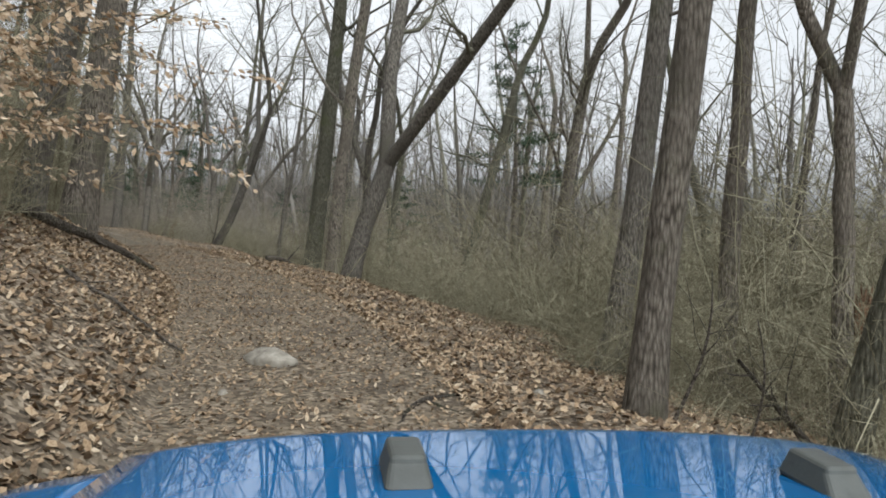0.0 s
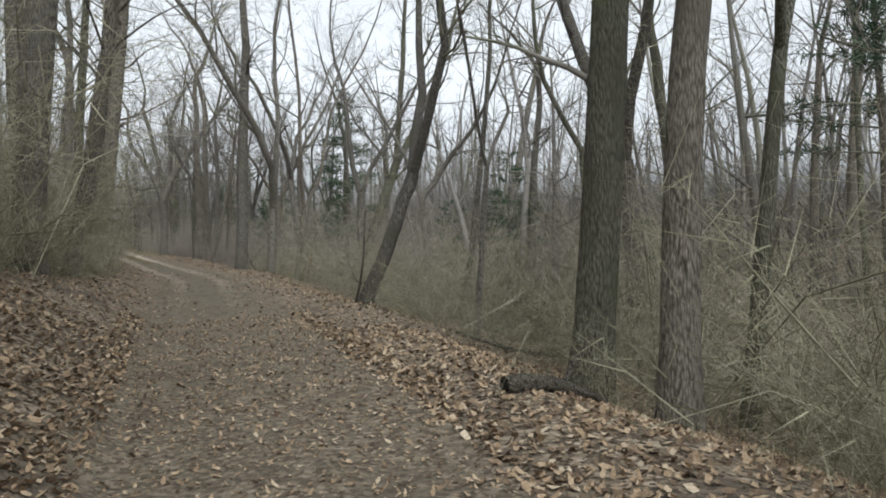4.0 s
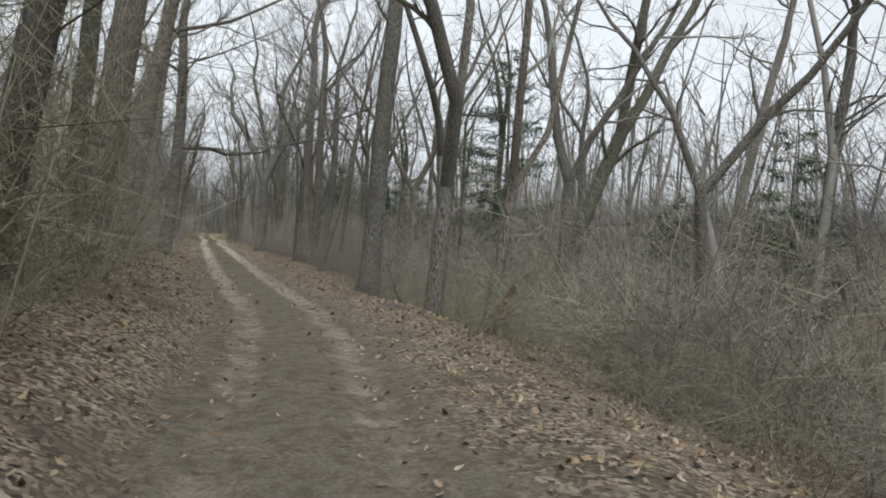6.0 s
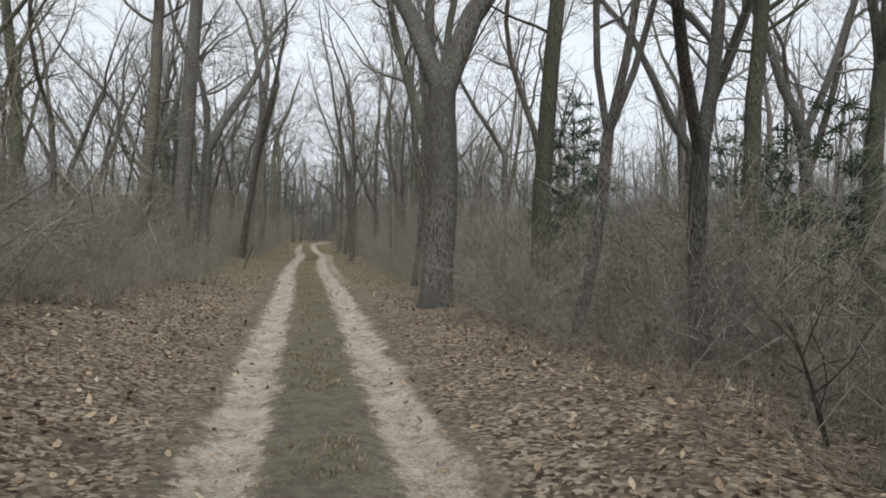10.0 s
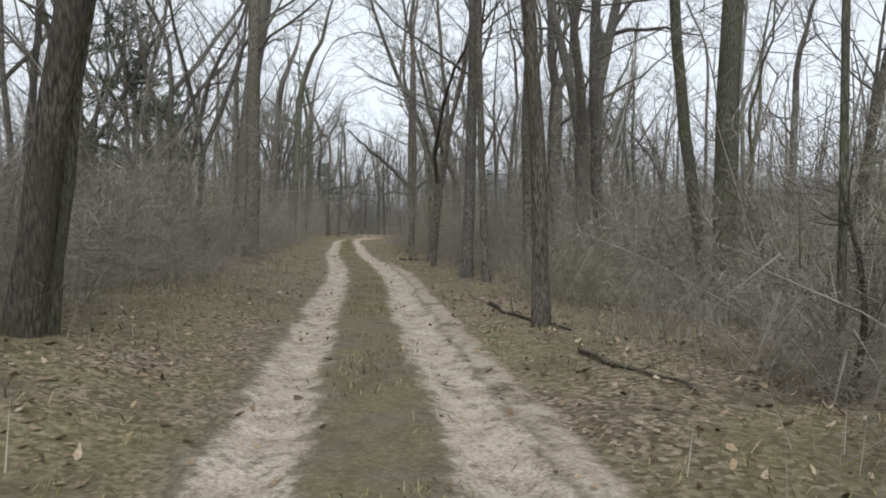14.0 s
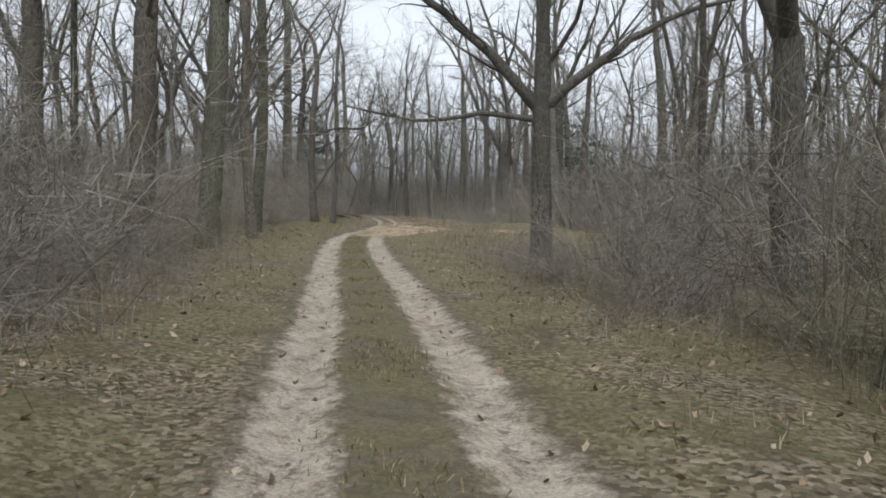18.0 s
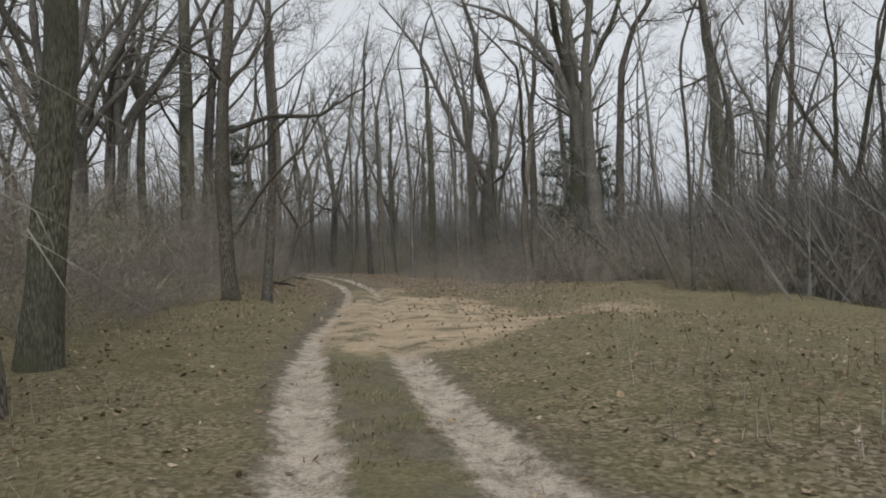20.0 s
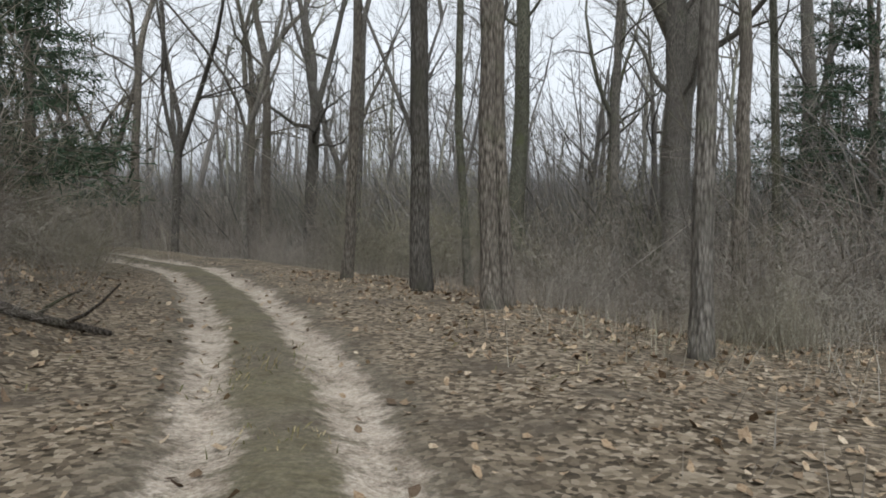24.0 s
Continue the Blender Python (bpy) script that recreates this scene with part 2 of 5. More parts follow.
    c = k.mix(k.range(k.math("ADD", patch, k.math("MULTIPLY", wob, 0.8)), 0.35, 0.65), c, k.mix(k.range(k.noise(1.5, 7, 0.8, pos), 0.47, 0.6), k.mix(1.0, sand, (1.03, 0.95, 0.8), "MULTIPLY"), k.mix(k.range(k.noise(6, 4, 0.7, pos), 0.4, 0.6), earth, k.mix(0.5, litter, green))))
    relief = k.math("ADD", k.math("MULTIPLY", k.cells(17, pos, "Distance"), 0.8), k.math("MULTIPLY", k.noise(30, 5, 0.7, pos), 0.5))
    return k.color(c).bump(relief, 0.7, 0.03).m


GROUND = ground_material()



# ---- small helpers ----
def mesh_object(name, verts, tris, material, parent=None, label="", smooth=False):
    """One mesh object from arrays of vertices and of faces with as many corners each."""
    me = bpy.data.meshes.new(name)
    verts, tris = np.asarray(verts, np.float32), np.asarray(tris, np.int32)
    n = tris.shape[1]
    me.vertices.add(len(verts))
    me.vertices.foreach_set("co", verts.ravel())
    me.loops.add(tris.size)
    me.loops.foreach_set("vertex_index", tris.ravel())
    me.polygons.add(len(tris))
    me.polygons.foreach_set("loop_start", np.arange(0, tris.size, n, dtype=np.int32))
    me.update(calc_edges=True)
    if smooth:
        me.polygons.foreach_set("use_smooth", np.ones(len(tris), bool))
    me.materials.append(material)
    ob = new(name, me)
    if parent:
        ob.parent = parent
    if label:
        tagged(ob, label)
    return ob


def part(name, bm, material, parent, label=""):
    me = bpy.data.meshes.new(name)
    bm.to_mesh(me)
    bm.free()
    me.materials.append(material)
    ob = new(name, me)
    ob.parent = parent
    if label:
        tagged(ob, label)
    return ob


class Wood:
    """Gathers tapering round limbs into one mesh."""

    def __init__(self):
        self.v, self.f, self.count, self.thin, self.hairs = [], [], 0, [], []

    def limb(self, pts, radii, sides):
        pts, radii = np.asarray(pts, float), np.asarray(radii, float)
        t = np.gradient(pts, axis=0)
        t /= np.linalg.norm(t, axis=1)[:, None] + 1e-9
        up = np.where(np.abs(t[:, 2:3]) > 0.9, np.array([[1.0, 0, 0]]), np.array([[0, 0, 1.0]]))
        a = np.cross(t, up[0] if len(set(map(tuple, up))) == 1 else up)
        a /= np.linalg.norm(a, axis=1)[:, None] + 1e-9
        for i in range(1, len(a)):
            a[i] = a[i - 1] - t[i] * np.dot(a[i - 1], t[i])
            a[i] /= np.linalg.norm(a[i]) + 1e-9
        b = np.cross(t, a)
        ang = np.arange(sides) * 2 * math.pi / sides
        ring = pts[:, None] + radii[:, None, None] * (np.cos(ang)[None, :, None] * a[:, None] + np.sin(ang)[None, :, None] * b[:, None])
        n = len(pts)
        base = self.count
        self.v.append(ring.reshape(-1, 3))
        i, j = np.meshgrid(np.arange(n - 1), np.arange(sides), indexing="ij")
        p, q = base + i * sides + j, base + i * sides + (j + 1) % sides
        self.f.append(np.stack([p, q, q + sides, p + sides], -1).reshape(-1, 4))
        self.count += n * sides

    def spike(self, a, b, r):
        """A thin straight twig from a to a point at b."""
        self.thin.append((a, b, r))

    def hair(self, a, b, r):
        """The finest kind of twig, one sliver."""
        self.hairs.append((a, b, r))

    def arrays(self):
        v, f = np.vstack(self.v), np.vstack(self.f)
        f = np.concatenate([f[:, [0, 1, 2]], f[:, [0, 2, 3]]])
        if self.hairs:
            q, e, r = (np.array([k[i] for k in self.hairs]) for i in range(3))
            a = np.cross(e - q, np.roll(e, 1, axis=1) - np.roll(q, 2, axis=1) + (0.2, 0.4, 0.1))
            a *= r[:, None] / (np.linalg.norm(a, axis=1)[:, None] + 1e-9)
            f = np.vstack([f, len(v) + np.arange(3 * len(q)).reshape(-1, 3)])
            v = np.vstack([v, np.stack([q - a, q + a, e], 1).reshape(-1, 3)])
        if not self.thin:
            return v, f
        q, e, r = (np.array([k[i] for k in self.thin]) for i in range(3))
        t = e - q
        a = np.cross(t, np.roll(t, 1, axis=1) + (0.3, 0.1, 0.2))
        a /= np.linalg.norm(a, axis=1)[:, None] + 1e-9
        b = np.cross(t, a)
        b /= np.linalg.norm(b, axis=1)[:, None] + 1e-9
        ring = [q + r[:, None] * (math.cos(k) * a + math.sin(k) * b) for k in (0, 2.094, 4.189)]
        sv = np.stack(ring + [e], 1).reshape(-1, 3)
        base = len(v) + np.arange(len(q))[:, None, None] * 4
        sf = (base + np.array([(0, 1, 3), (1, 2, 3), (2, 0, 3)])[None]).reshape(-1, 3)
        return np.vstack([v, sv]), np.vstack([f, sf])

    def build(self, name, material, parent=None, label="", smooth=True):
        v, f = self.arrays()
        return mesh_object(name, v, f, material, parent, label, smooth)


def bent(rng, start, way, length, n, wander, lift=0.0):
    """Points of a limb that wanders as it grows, and turns up by lift."""
    p, w = np.array(start, float), np.array(way, float) / np.linalg.norm(way)
    out, step = [p], length / (n - 1)
    for _ in range(n - 1):
        w = w + rng.normal(0, wander, 3) + np.array([0, 0, lift])
        w /= np.linalg.norm(w)
        p = p + w * step
        out.append(p)
    return np.array(out)


def side_way(rng, way, spread):
    """A way that leaves another one at about spread radians."""
    w = np.array(way) / np.linalg.norm(way)
    r = np.cross(w, rng.normal(0, 1, 3))
    r /= np.linalg.norm(r) + 1e-9
    return w * math.cos(spread) + r * math.sin(spread)


# ---- ground ----
# the middle of the track, every few metres, from behind the start to beyond the end
CENTRE = [(1.2, -30), (0.9, -14), (0.35, -3), (0.2, 0), (-0.3, 2.6), (-1.3, 6.5), (-2.8, 11.1), (-5.3, 16.5), (-9.3, 23),
          (-13.75, 30.05), (-18.2, 36.8), (-23.3, 43), (-28.6, 49.45), (-31.17, 52.64), (-35.3, 57.67), (-39.36, 62.72),
          (-43.44, 67.76), (-47.59, 72.77), (-51.67, 77.83), (-55.65, 82.97), (-59.57, 88.16), (-63.73, 93.15), (-67.99, 98.06),
          (-72.09, 103.1), (-76.13, 108.18), (-80.26, 113.24), (-84.33, 118.39), (-88.03, 123.74), (-91.32, 129.4), (-94.64, 134.92),
          (-98.45, 140.06), (-102.46, 144.79), (-107.07, 149.04), (-109.86, 150.58), (-116.26, 152.78), (-129.26, 153.68),
          (-161.26, 149.18)]


def spline(points, per=24):
    """A smooth line through points."""
    p = np.array(points, float)
    p = np.vstack([2 * p[0] - p[1], p, 2 * p[-1] - p[-2]])
    u = np.linspace(0, 1, per, endpoint=False)[:, None]
    out = []
    for a, b, c, d in zip(p, p[1:], p[2:], p[3:]):
        out.append(0.5 * (2 * b + (c - a) * u + (2 * a - 5 * b + 4 * c - d) * u ** 2 + (3 * b - a - 3 * c + d) * u ** 3))
    return np.vstack(out + [p[-2:-1]])


LINE = spline(CENTRE)
ALONG = np.concatenate([[0], np.cumsum(np.hypot(*np.diff(LINE, axis=0).T))])
ALONG -= np.interp(0.0, LINE[:, 1], ALONG)
SIDE = np.gradient(LINE, axis=0)
SIDE = np.stack([SIDE[:, 1], -SIDE[:, 0]], 1) / np.hypot(*SIDE.T)[:, None]


def track_point(s, d):
    """The place d metres to the right of the track's middle, s metres along it."""
    s, d = np.asarray(s, float), np.asarray(d, float)
    return np.stack([np.interp(s, ALONG, LINE[:, k]) + d * np.interp(s, ALONG, SIDE[:, k]) for k in (0, 1)], -1)


def track_place(x, y):
    """Metres along the track and to its right, for places x, y."""
    q = np.stack([np.ravel(x), np.ravel(y)], 1).astype(float)
    s, d = np.empty(len(q)), np.empty(len(q))
    for i in range(0, len(q), 4000):
        w = q[i:i + 4000, None] - LINE[None]
        k = np.argmin((w ** 2).sum(-1), 1)
        r = q[i:i + 4000] - LINE[k]
        d[i:i + 4000] = (r * SIDE[k]).sum(1)
        s[i:i + 4000] = ALONG[k] + r[:, 1] * SIDE[k, 0] - r[:, 0] * SIDE[k, 1]
    return s, d


def waves(x, y, size, seed):
    """Soft uneven ground, about -1 to 1."""
    r = np.random.RandomState(seed)
    out = 0
    for _ in range(7):
        a, k, ph = r.uniform(0, 6.28), r.uniform(0.6, 1.7) * 6.28 / size, r.uniform(0, 6.28)
        out = out + np.sin(k * (x * np.cos(a) + y * np.sin(a)) + ph)
    return out / 3.2


def ground_height(x, y, s=None, d=None):
    x, y = np.asarray(x, float), np.asarray(y, float)
    if s is None:
        s, d = track_place(x, y)
        s, d = s.reshape(x.shape), d.reshape(x.shape)
    bank = np.interp(s, [-30, 0, 18, 32, 48, 62, 78, 90, 125, 150, 160, 172, 200], [2.6, 2.6, 2.4, 2.0, 1.7, 1.2, 0.75, 0.4, 0.4, 0.1, 0.5, 1.0, 1.2])
    fall = np.interp(s, [-30, 0, 18, 32, 48, 62, 78, 100, 145, 162, 172, 186, 200], [1.8, 1.8, 2.0, 2.0, 1.6, 1.2, 0.4, 0.25, 0.2, 0.2, 0.5, 1.2, 1.5])
    start = np.interp(s, [30, 50, 70], [1.15, 1.25, 1.6])
    left, right = np.maximum(0, -d - start), np.maximum(0, d - 2.3)
    rough = np.clip((np.abs(d) - 1.3) / 4, 0, 1)
    z = bank * (1 - np.exp(-left / 3.2)) - fall * (1 - np.exp(-(right ** 1.3) / 7.0))
    z = z + rough * (0.16 * waves(x, y, 7, 3) + 0.3 * waves(x, y, 23, 4)) + 0.02 * waves(x, y, 1.7, 5)
    z = z + 5.5 * (1 - np.exp(-np.maximum(0, np.abs(d) - 26) / 60))
    deep = np.interp(s, [14, 32, 60], [0.015, 0.04, 0.07])
    half = np.interp(s, [25, 66, 150, 163], [0.6, 0.7, 0.7, 0.46])
    return z - deep * (np.exp(-((d - half) / 0.22) ** 2) + np.exp(-((d + half) / 0.22) ** 2))


def build_ground():
    s = np.concatenate([[-700, -300, -150, -90, -60, -45, -35], np.arange(-30, -4, 1.0), np.arange(-4, 196, 0.28), np.arange(196, 240, 2.0), [250, 270, 300, 350, 450, 700, 1100]])
    near = np.concatenate([np.arange(0, 2.4, 0.1), np.arange(2.4, 6, 0.25), np.arange(6, 14, 0.6), [15, 17, 20, 24, 29, 35, 43, 55, 75, 110, 180, 320, 600, 1200]])
    d = np.concatenate([-near[:0:-1], near])
    S, D = np.meshgrid(s, d, indexing="ij")
    lo, hi = ALONG[0] + 1, ALONG[-1] - 1
    local = track_point(np.clip(S, lo, hi), D)
    chord = np.array([LINE[-1] - LINE[0]])[0] / np.hypot(*(LINE[-1] - LINE[0]))
    mid = track_point(70.0, 0.0)
    straight = mid + (S - 70)[..., None] * chord + D[..., None] * np.array([chord[1], -chord[0]])
    over = np.where(S < lo, S - lo, np.where(S > hi, S - hi, 0))[..., None] * chord
    k = np.clip((np.abs(D) - 14) / 40, 0, 1)[..., None]
    k = k * k * (3 - 2 * k)
    xy = (local + over) * (1 - k) + straight * k
    z = ground_height(xy[..., 0], xy[..., 1], np.clip(S, lo, hi), D)
    v = np.concatenate([xy, z[..., None]], -1).reshape(-1, 3)
    n, m = S.shape
    i, j = np.meshgrid(np.arange(n - 1), np.arange(m - 1), indexing="ij")
    a = i * m + j
    ob = mesh_object("ground", v, np.stack([a, a + 1, a + m + 1, a + m], -1).reshape(-1, 4), GROUND, None, "", True)
    right = 1.7 + 3.3 * np.clip((S - 151) / 4, 0, 1)
    fork = np.exp(-(((S - 157.5) / 6.5) ** 4 + ((D - (right - 0.8) / 2) / ((right + 0.8) / 2)) ** 4)) * (1 - 0.38 * np.clip((D - 2) / 2, 0, 1))
    fork = np.maximum(fork, 0.5 * np.exp(-(((S - 165) / 5.0) ** 4 + ((D - 0.5) / 1.5) ** 4)))
    spur = np.exp(-((S - 157.5 - 0.1 * D) / 1.7) ** 4) * np.clip((D - 2) / 2, 0, 1) * np.clip((12 - D) / 6, 0, 1) * 0.58
    for name, value in (("along", S), ("across", D), ("patch", np.maximum(fork, spur))):
        ob.data.attributes.new(name, "FLOAT", "POINT").data.foreach_set("value", value.ravel().astype(np.float32))
    return tagged(ob, "woodland floor of brown leaf litter with a sandy two-rut dirt track", "ground", kind="structure")


build_ground()


def height_at(x, y):
    return float(np.ravel(ground_height(np.array([x]), np.array([y])))[0])


# ---- trees ----
TREE_AT = []


def grow(seed, dia, lean, fork, tall, fine=1.0, wide=1.0):
    """Arrays of a bare tree: trunk with its main limbs, and the crown of branches and twigs."""
    rng = np.random.RandomState(seed)
    trunk, crown = Wood(), Wood()
    bole = fork if fork > 1.5 else tall * rng.uniform(0.5, 0.62)
    n = 11
    u = np.linspace(0, 1, n)
    sway = rng.normal(0, 0.06 * bole * 0.25, 2)
    pts = np.stack([lean[0] * bole * u + sway[0] * np.sin(u * 3.1) + rng.normal(0, 0.012, n), lean[1] * bole * u + sway[1] * np.sin(u * 3.1) + rng.normal(0, 0.012, n), bole * u - 0.12], 1)
    r0 = dia / 2
    rad = r0 * (1 - 0.36 * u * (bole / tall) / 0.6) * (1 + 0.3 * np.exp(-u * bole / 0.25))
    trunk.limb(pts, rad, 10)
    top, way, rt = pts[-1], pts[-1] - pts[-2], rad[-1]
    limbs = []
    k = rng.choice([2, 2, 3]) if fork > 1.5 else 1
    turn = rng.uniform(0, 6.28)
    for i in range(k):
        if k == 1:
            w = way
        else:
            a = turn + i * 6.283 / k + rng.normal(0, 0.3)
            w = way / np.linalg.norm(way) + np.array([math.cos(a), math.sin(a), 0]) * rng.uniform(0.25, 0.6) * wide
        ln = (tall - bole) * rng.uniform(0.85, 1.1)
        p = bent(rng, top - way * (0.15 if k > 1 else 0.0), w, ln, 9, 0.15, 0.03)
        r = rt * (1.0 if k == 1 else 0.9 if i == 0 else rng.uniform(0.6, 0.8)) * np.linspace(1, 0.15, 9) ** 0.9
        trunk.limb(p, r, 8)
        limbs.append((p, r))
    # side limbs from the upper bole
    for _ in range(rng.randint(3, 7)):
        h = rng.uniform(0.5, 0.97)
        if h * bole < 5.0:
            continue
        q = np.array([np.interp(h, u, pts[:, c]) for c in range(3)])
        a = rng.uniform(0, 6.28)
        rr = rt * rng.uniform(0.22, 0.42)
        p = bent(rng, q, (math.cos(a), math.sin(a), rng.uniform(0.25, 1.1)), rng.uniform(2.5, 5.5) * wide, 7, 0.18, 0.05)
        r = rr * np.linspace(1, 0.2, 7)
        trunk.limb(p, r, 5)
        limbs.append((p, r))
    for p, r in limbs:
        ln = np.linalg.norm(p[-1] - p[0])
        for _ in range(int((4 + ln * 0.75) * fine)):
            h = rng.uniform(0.18, 1.0) * (len(p) - 1)
            i = min(int(h), len(p) - 2)
            q = p[i] + (p[i + 1] - p[i]) * (h - i)
            rr = max(0.008, np.interp(h, np.arange(len(p)), r) * rng.uniform(0.3, 0.55))
            w = side_way(rng, p[i + 1] - p[i], rng.uniform(0.5, 1.0))
            bl = rng.uniform(1.1, 2.8) * (0.6 + 0.4 * ln / 6)
            b = bent(rng, q, w, bl, 6, 0.2, 0.04)
            crown.limb(b, rr * np.linspace(1, 0.3, 6), 4)
            for _ in range(int(rng.uniform(10, 16) * fine)):
                h2 = rng.uniform(0.15, 1.0) * 5
                i2 = min(int(h2), 4)
                q2 = b[i2] + (b[i2 + 1] - b[i2]) * (h2 - i2)
                w2 = side_way(rng, b[i2 + 1] - b[i2], rng.uniform(0.3, 1.0)) + (0, 0, 0.15)
                e2 = q2 + w2 * rng.uniform(0.4, 1.4)
                crown.spike(q2, e2, max(0.005, rr * 0.3))
                for _ in range(2):
                    q3 = q2 + (e2 - q2) * rng.uniform(0.2, 0.9)
                    crown.hair(q3, q3 + side_way(rng, w2, rng.uniform(0.3, 1.0)) * rng.uniform(0.25, 0.9), max(0.005, rr * 0.25))
    return trunk, crown


def tree_label(dia, lean, fork, bark):
    size = "thick" if dia > 0.55 else "slender" if dia < 0.25 else "tall"
    tilt = " leaning" if math.hypot(*lean) > 0.15 else ""
    shape = "forked " if fork > 1.5 else ""
    skin = ("furrowed brown", "smooth grey", "mossy olive-brown")[bark]
    return f"{size}{tilt} bare {shape}tree with {skin} bark beside the track"


def tree(x, y, dia, lean_x, lean_y, fork=0.0, tall=0.0, bark=None, wide=1.0):
    seed = 100 + len(TREE_AT)
    rng = np.random.RandomState(seed)
    bark = int(rng.choice([0, 0, 1, 1, 2])) if bark is None else bark
    tall = tall or min(22, 9 + 17 * dia + rng.uniform(-1, 3))
    if fork > 1.5:
        tall = max(tall, fork + 5)
    lean = (max(-0.6, min(0.6, lean_x)), max(-0.6, min(0.6, lean_y)))
    trunk, crown = grow(seed, dia, lean, fork, tall, 0.85, wide)
    root = new("tree")
    root.location = (x, y, height_at(x, y))
    tagged(root, tree_label(dia, lean, fork, bark), "tree", "trees along the track")
    trunk.build("trunk", BARK[bark], root)
    crown.build("crown", TWIG, root, "bare branches and twigs")
    TREE_AT.append((x, y))
    return root


tree(3.2, 5.5, 0.27, 0.19, -0.00, 0.0, 0.0, 2)
tree(1.72, 5.8, 0.30, 0.085, -0.00, 0.0, 0.0, 0)
tree(4.8, 8.4, 0.26, -0.04, 0.00, 4.3)
tree(3.8, 9.4, 0.29, 0.02, -0.00, 0.0)
tree(2.5, 10.2, 0.39, 0.07, -0.00, 0.0, 0.0, 1)
tree(6.0, 12.9, 0.17, 0.11, -0.00, 0.0)
tree(-6.5, 11.0, 0.44, 0.22, -0.00, 0.0)
tree(-6.7, 13.0, 0.58, 0.10, -0.00, 0.0)
tree(-2.2, 16.8, 0.46, 0.29, -0.00, 2.9)
tree(3.4, 22.0, 0.46, 0.11, -0.00, 7.6)
tree(-3.3, 21.1, 0.43, 0.10, 0.02, 0.0)
tree(0.5, 24.0, 0.38, 0.23, -0.00, 0.0)
tree(-4.2, 22.7, 0.56, 0.07, 0.02, 0.0)
tree(-2.0, 24.2, 0.27, 0.10, 0.02, 5.5)
tree(-6.5, 28.0, 0.14, 0.09, 0.03, 3.6)
tree(-9.2, 28.8, 0.33, 0.40, 0.11, 3.0)
tree(-7.7, 32.8, 0.19, 0.14, 0.04, 0.0)
tree(6.6, 46.3, 0.57, 0.04, 0.01, 0.0)
tree(5.1, 46.4, 0.43, 0.04, 0.01, 0.0)
tree(-21.7, 33.0, 0.68, 0.02, 0.01, 0.0)
tree(-15.6, 39.7, 0.23, 0.14, 0.05, 2.9)
tree(-16.9, 40.3, 0.38, 0.06, 0.03, 2.8)
tree(-20.5, 44.7, 0.58, 0.06, 0.02, 0.0)
tree(-7.7, 55.4, 0.53, 0.08, 0.02, 0.0)
tree(-16.9, 50.5, 0.56, 0.38, 0.08, 6.6)
tree(-16.1, 55.7, 0.33, -0.04, -0.02, 7.4)
tree(-30.9, 45.8, 0.51, 0.06, 0.02, 0.0)
tree(-25.4, 50.5, 0.19, 0.20, 0.09, 0.0)
tree(-10.7, 66.9, 0.66, 0.19, 0.07, 0.0)
tree(-27.8, 54.2, 0.38, 0.02, 0.01, 0.0)
tree(-27.2, 55.3, 0.21, 0.10, 0.05, 0.0)
tree(-26.7, 57.5, 0.17, 0.02, 0.01, 0.0)
tree(-30.1, 56.3, 0.14, -0.01, -0.00, 0.0)
tree(-29.8, 56.9, 0.52, 0.01, 0.00, 0.0)
tree(-29.8, 58.4, 0.38, 0.05, 0.02, 0.0)
tree(-32.7, 63.2, 0.30, -0.01, -0.01, 3.1)
tree(-42.5, 56.5, 0.66, 0.02, 0.01, 0.0)
tree(-34.8, 63.9, 0.21, 0.13, 0.07, 3.5)
tree(-38.3, 65.4, 0.66, 0.03, 0.01, 4.6)
tree(-36.8, 67.5, 0.45, 0.06, 0.03, 0.0)
tree(-48.7, 61.3, 0.66, 0.09, 0.05, 0.0)
tree(-41.1, 69.8, 0.12, 0.06, 0.04, 2.4)
tree(-41.4, 69.8, 0.16, 0.02, 0.01, 0.0)
tree(-42.1, 72.7, 0.13, -0.03, -0.02, 2.6)
tree(-45.4, 78.6, 0.67, 0.01, 0.01, 4.8)
tree(-53.6, 73.0, 0.22, 0.09, 0.05, 0.0)
tree(-54.8, 73.3, 0.72, 0.07, 0.04, 0.0)
tree(-46.9, 80.3, 0.66, 0.01, 0.01, 0.0)
tree(-54.6, 74.4, 0.52, 0.05, 0.03, 4.8)
tree(-57.9, 73.7, 0.66, 0.08, 0.05, 0.0)
tree(-49.1, 80.9, 0.08, -0.02, -0.01, 0.0)
tree(-55.5, 77.6, 0.31, 0.17, 0.10, 0.0)
tree(-55.5, 77.8, 0.21, 0.17, 0.10, 0.0)
tree(-64.8, 72.1, 0.66, 0.01, 0.01, 0.0)
tree(-52.4, 82.3, 0.21, -0.09, -0.05, 0.0)
tree(-51.1, 87.7, 0.46, 0.02, 0.01, 0.0)
tree(-51.6, 89.0, 0.27, -0.09, -0.06, 0.0)
tree(-49.2, 94.2, 0.28, 0.12, 0.07, 0.0)
tree(-56.5, 88.7, 0.19, -0.03, -0.02, 0.0)
tree(-55.1, 91.4, 0.43, -0.02, -0.01, 3.4)
tree(-56.2, 90.6, 0.28, 0.01, 0.00, 0.0)
tree(-54.7, 91.8, 0.32, -0.02, -0.01, 0.0)
tree(-57.6, 89.7, 0.31, 0.01, 0.00, 0.0)
tree(-56.1, 92.3, 0.10, -0.02, -0.01, 0.0)
tree(-60.8, 93.3, 0.17, 0.12, 0.07, 0.0)
tree(-65.3, 89.8, 0.47, -0.00, -0.00, 0.0)
